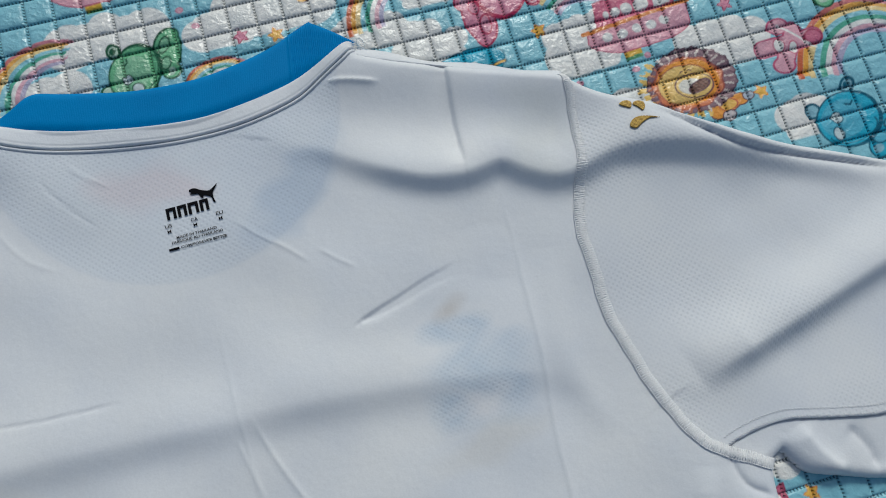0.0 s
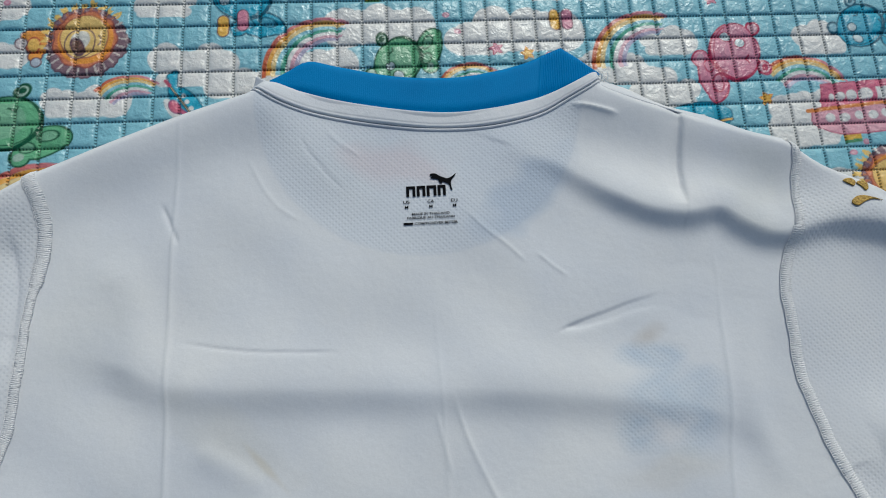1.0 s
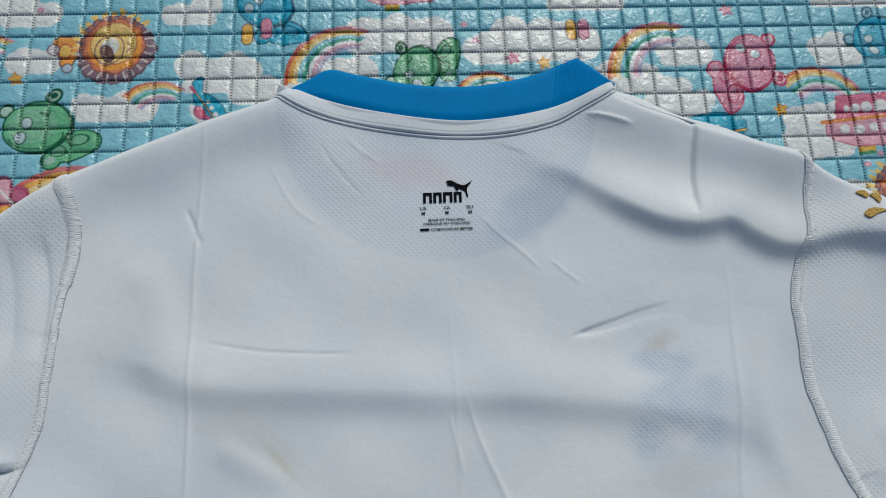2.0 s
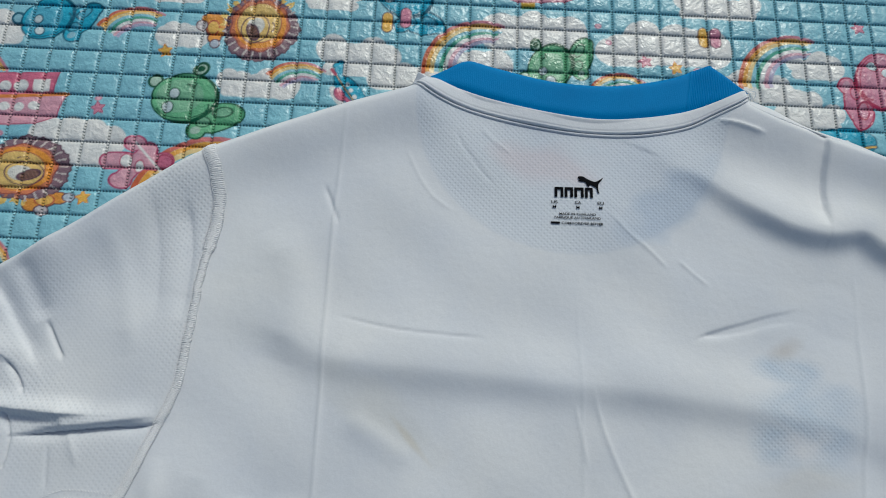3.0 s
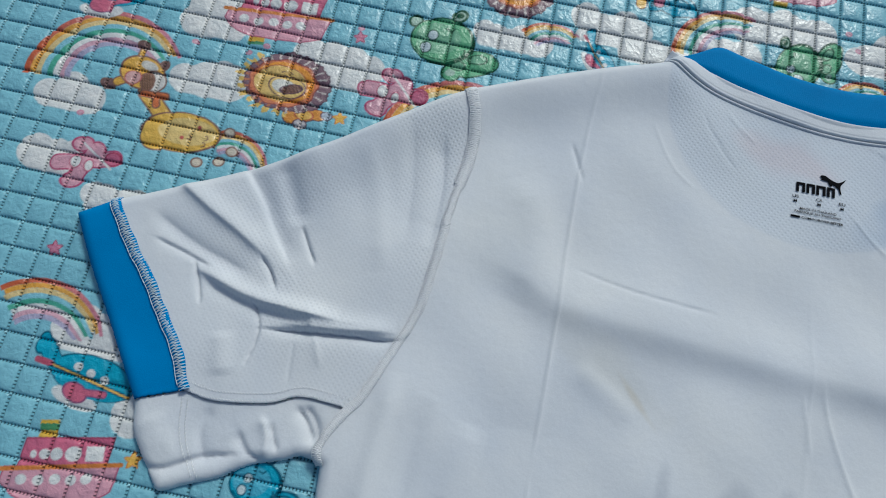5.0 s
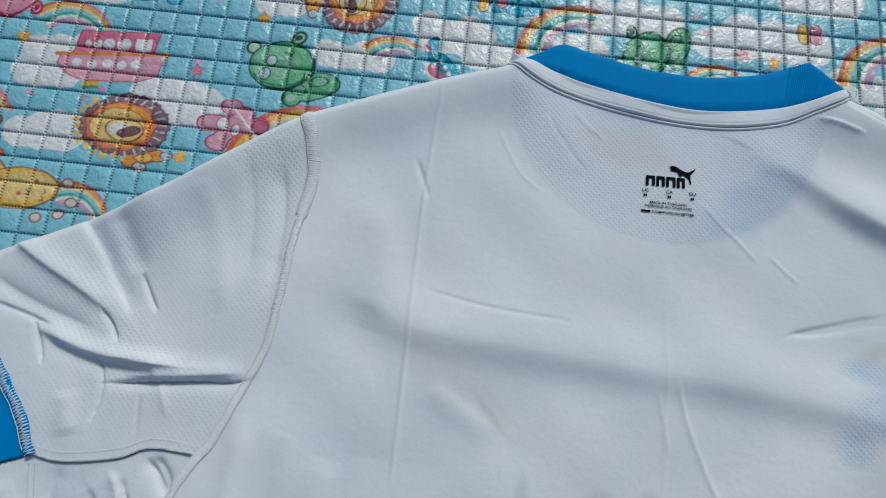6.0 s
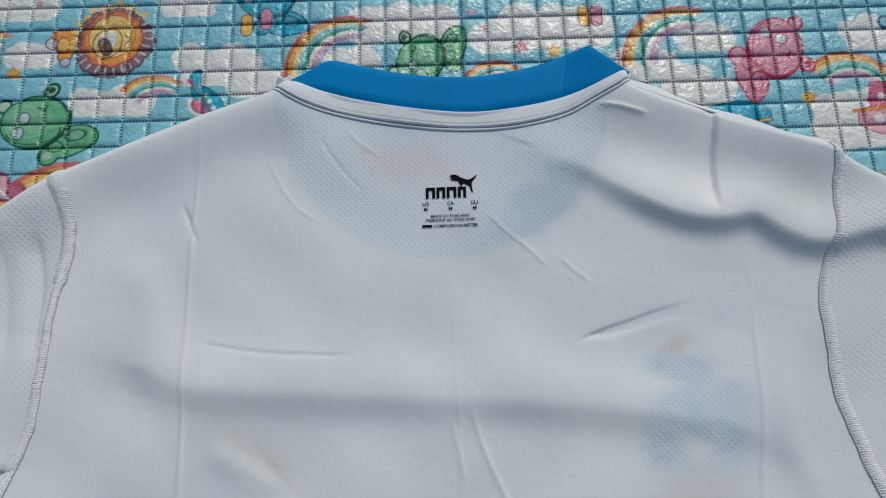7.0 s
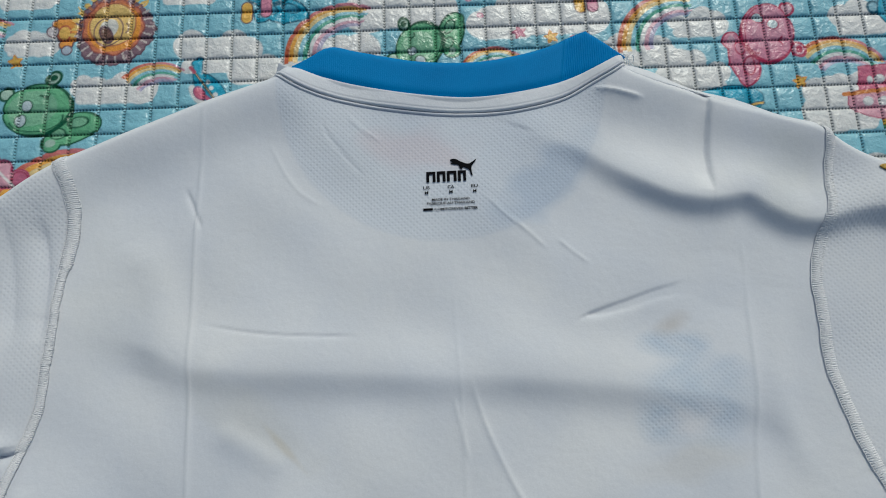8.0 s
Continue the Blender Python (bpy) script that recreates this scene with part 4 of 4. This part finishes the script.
strip("piping", NECK_SEAM + normals(NECK_SEAM) * -0.0009, NECK_SEAM + normals(NECK_SEAM) * 0.0009, 9, SMOOTH_KNIT, shirt, "white piping below the neck tape", piping_lift, 320)


def on_cloth(line, lift):
    return np.c_[line, lie(line) + lift]


def stitch_row(line, pitch, size, lift, lean=0.0):
    """Short stitches end to end along a line."""
    n = int(length(line) / pitch)
    p = resample(line, n * 3)
    g = normals(p)
    z = lie(p) + lift
    out = []
    for k in range(n - 1):
        a, m, b = 3 * k, 3 * k + 1, 3 * k + 2
        q = np.array([p[a] + g[a] * lean, p[m], p[b] - g[b] * lean])
        out.append(np.c_[q, (z[a] - size * 0.6, z[m] + size * 0.5, z[b] - size * 0.6)])
    return out


threads("stitching", stitch_row(NECK_SEAM + normals(NECK_SEAM) * 0.0042, 0.0024, 0.0002, 0.0021), 0.00018, WHITE_THREAD, shirt, "white topstitching")


def overlock(name, line, width, pitch, material, label, body_material=SMOOTH_KNIT, lift=0.0005, lean=0.6, thread=0.46):
    """A raised seam allowance with looped thread wound over it."""
    bend = np.arange(len(line))[:, None]
    line = line + normals(line) * (0.00035 * np.sin(bend * 0.45) + 0.0002 * np.sin(bend * 1.3 + 1))
    left, right = line + normals(line) * width * (0.5 + 0.05 * np.sin(bend * 0.8)), line - normals(line) * width * (0.5 + 0.06 * np.sin(bend * 0.6 + 2))

    def seam_lift(p, s, r):
        return lie(p) + 0.0004 + lift * (1 - (2 * r - 1) ** 4) + 0.0001 * np.sin(s * 700) + 0.0003 * np.sin(s * 160)

    seam = strip(name, right, left, 9, body_material, shirt, label, seam_lift, int(length(line) / 0.0012))
    n = int(length(line) / pitch)
    p = resample(line, n)
    g = normals(p)
    along = np.stack([g[:, 1], -g[:, 0]], 1)
    rng = np.random.default_rng(len(line))
    wound = []
    a = p + g * width * 0.52
    b = p - g * width * 0.52 + along * pitch * lean
    for t0, t1 in ((a[:-1], b[:-1]), (b[:-1], a[1:])):
        q = np.linspace(t0, t1, 4, axis=1) + rng.normal(0, 0.00016, (n - 1, 4, 2))
        r = np.linspace(-1, 1, 4) * 0.98
        z = lie(q.reshape(-1, 2)).reshape(n - 1, 4) + 0.00062 + lift * (1 - r ** 4)
        wound += list(np.concatenate([q, z[..., None]], 2))
    threads("overlock_thread", wound, pitch * thread, material, seam)
    edge = p - g * width * 0.55
    edge = np.c_[edge, lie(edge) + 0.0009]
    chain = [edge[k:k + 3] for k in range(0, n - 3, 2)]
    threads("chain_stitch", chain, pitch * 0.2, material, seam)
    return seam


overlock("armhole_seam", spline(ARMHOLE_LEFT[:5]), 0.0066, 0.0011, WHITE_THREAD, "wide overlocked shoulder end of the armhole seam")
overlock("armhole_seam", spline(ARMHOLE_LEFT[3:]), 0.0046, 0.0010, WHITE_THREAD, "white overlocked armhole seam")
overlock("armhole_seam", spline(ARMHOLE_RIGHT[:4]), 0.0040, 0.0010, WHITE_THREAD, "narrow overlocked shoulder end of the armhole seam")
overlock("armhole_seam", spline(ARMHOLE_RIGHT[3:]), 0.0056, 0.0012, WHITE_THREAD, "white overlocked armhole seam")
overlock("cuff_seam", spline([(x + 0.0012, y + 0.0006) for x, y in CUFF_SEAM_LEFT]), 0.0058, 0.0017, BLUE_THREAD, "cuff seam overlocked in white and blue thread", BLUE_KNIT, 0.0011, thread=0.19)
overlock("cuff_seam", spline(CUFF_SEAM_RIGHT), 0.0058, 0.0017, BLUE_THREAD, "cuff seam overlocked in white and blue thread", BLUE_KNIT, 0.0011, thread=0.19)
for side in (UNDER_SEAM_LEFT, UNDER_SEAM_RIGHT):
    for k in (0.0012, 0.0052):
        threads("stitching", stitch_row(spline([(x, y + k) for x, y in side]), 0.0017, 0.0002, -0.0001, 0.0005), 0.00017, WHITE_THREAD, shirt, "white underarm stitching")
for k in (0.0, 0.0032):
    threads("stitching", stitch_row(spline([(-.280 + k, -.070), (-.277 + k, -.085), (-.271 + k, -.098), (-.262 + k, -.110)]), 0.0019, 0.0003, -0.0017, 0.0004), 0.0003, WHITE_THREAD, shirt, "white stitching across the slack underside")
for k in (0.0016, -0.0004):
    threads("stitching", stitch_row(spline([(x + 0.001, y + 0.001) for x, y in ARMHOLE_LEFT[:5]]) + (k - 0.004, 0), 0.002, 0.0002, 0.0014, 0.0003), 0.00016, WHITE_THREAD, shirt, "white topstitching")

frayed, rng = [], np.random.default_rng(5)
for k in range(16):
    start = np.array((.1705, .2030, .0075)) + rng.normal(0, (.0015, .0015, .0004))
    way = np.array((rng.uniform(.4, 1.0), rng.uniform(-1.0, .3), 0)) * rng.uniform(.004, .009)
    swing = rng.normal(0, .0012, 3)
    frayed.append(np.array([start + way * t + swing * math.sin(3 * t) - np.array((0, 0, .004)) * t * t for t in np.linspace(0, 1, 6)]))
threads("loose_threads", frayed[:9], 0.00016, WHITE_THREAD, shirt, "frayed white thread ends at the collar seam")
threads("loose_threads", frayed[9:], 0.00018, BLUE_THREAD, shirt, "frayed pale blue thread ends at the collar seam")


# ---- print inside the neck and gold thread on the sleeve ----
def flat_shape(name, outline, material, parent, label="", lift=0.0006):
    """A thin printed shape that follows the cloth."""
    bm = bmesh.new()
    face = bm.faces.new([bm.verts.new((x * 1000, y * 1000, 0)) for x, y in outline])
    bmesh.ops.triangulate(bm, faces=[face])
    bmesh.ops.scale(bm, vec=(0.001, 0.001, 1), verts=bm.verts[:])
    p = np.array([v.co[:2] for v in bm.verts])
    for v, z in zip(bm.verts, lie(p)):
        v.co.z = z + lift
    bm.normal_update()
    if sum(f.normal.z for f in bm.faces) < 0:
        bmesh.ops.reverse_faces(bm, faces=bm.faces[:])
    return part(name, bm, material, parent, label)


def bar(x, y, w, h, slant=0.0):
    return [(x, y), (x + w, y), (x + w + slant, y + h), (x + slant, y + h)]


neck_print = tagged(new("neck_print"), "small black care print inside the neck")
neck_print.parent = shirt
for x, w in ((0.0474, 0.0054), (0.0536, 0.0051), (0.0595, 0.0057), (0.0660, 0.0048)):
    flat_shape("brand_block", bar(x, 0.1328, w, 0.0018), INK, neck_print)
    flat_shape("brand_block", bar(x, 0.1280, 0.0017, 0.0048), INK, neck_print)
    flat_shape("brand_block", bar(x + w - 0.0017, 0.1280, 0.0017, 0.0048), INK, neck_print)
flat_shape("brand_shape", spline([(0.0618, 0.1392), (0.0630, 0.1400), (0.0618, 0.1408), (0.0622, 0.1420), (0.0650, 0.1421), (0.0682, 0.1402), (0.0722, 0.1388), (0.0752, 0.1402), (0.0774, 0.1418),
                                  (0.0762, 0.1396), (0.0744, 0.1372), (0.0742, 0.1340), (0.0748, 0.1312), (0.0737, 0.1316), (0.0730, 0.1345), (0.0712, 0.1358), (0.0692, 0.1366), (0.0686, 0.1352), (0.0674, 0.1360), (0.0664, 0.1382), (0.0640, 0.1386)], 0.0006, True), INK, neck_print)
flat_shape("brand_bar", bar(0.0450, 0.1107, 0.0056, 0.0014), INK, neck_print)


def words(text, x, y, size, width=None, weight=0.014):
    """One line of print, centred at x, on the cloth."""
    curve = bpy.data.curves.new("words", "FONT")
    curve.body, curve.size, curve.align_x = text, 1.0, "CENTER"
    curve.offset = weight
    holder = bpy.data.objects.new("words", curve)
    scene.collection.objects.link(holder)
    bpy.context.view_layer.update()
    me = bpy.data.meshes.new_from_object(holder.evaluated_get(bpy.context.evaluated_depsgraph_get()))
    bpy.data.objects.remove(holder)
    co = np.empty(len(me.vertices) * 3)
    me.vertices.foreach_get("co", co)
    co = co.reshape(-1, 3) * size
    if width:
        co[:, 0] *= width / (co[:, 0].max() - co[:, 0].min())
    co[:, 0] += x - 0.0004
    co[:, 1] += y + 0.0018
    co[:, 2] = lie(co[:, :2]) + 0.0006
    me.vertices.foreach_set("co", co.ravel())
    me.materials.clear()
    me.materials.append(INK)
    me.update()
    ob = new("printed_line", me)
    ob.parent = neck_print
    return ob


for x, land in ((0.0476, "US"), (0.0619, "CA"), (0.0758, "EU")):
    words(land, x, 0.1220, 0.0027, 0.0038)
    words("M", x, 0.1189, 0.0026, 0.0020)
words("MADE IN THAILAND", 0.0616, 0.1147, 0.0021, 0.0220)
words("FABRIQUE AU THAILAND", 0.0616, 0.1124, 0.0021, 0.0280)
words(".COM/FOREVER", 0.0601, 0.1089, 0.0021, 0.0176)
words("BETTER", 0.0732, 0.1089, 0.0021, 0.0076, 0.03)

gold = tagged(new("gold_embroidery"), "gold embroidered emblem on the sleeve edge")
gold.parent = shirt


def gold_piece(points):
    sheet("gold_patch", spline(points, 0.0008, True), lambda p: lie(p) + 0.0005, GOLD, gold, "", 0.0005, plain_tint)


gold_piece([(0.3040, 0.1230), (0.3065, 0.1240), (0.3095, 0.1235), (0.3105, 0.1213), (0.3090, 0.1190), (0.3065, 0.1205)])
gold_piece([(0.3110, 0.1210), (0.3145, 0.1220), (0.3170, 0.1200), (0.3165, 0.1170), (0.3145, 0.1155), (0.3130, 0.1180)])
gold_piece([(0.3050, 0.1095), (0.3080, 0.1120), (0.3130, 0.1120), (0.3215, 0.1085), (0.3165, 0.1097), (0.3115, 0.1083), (0.3080, 0.1063), (0.3053, 0.1073)])
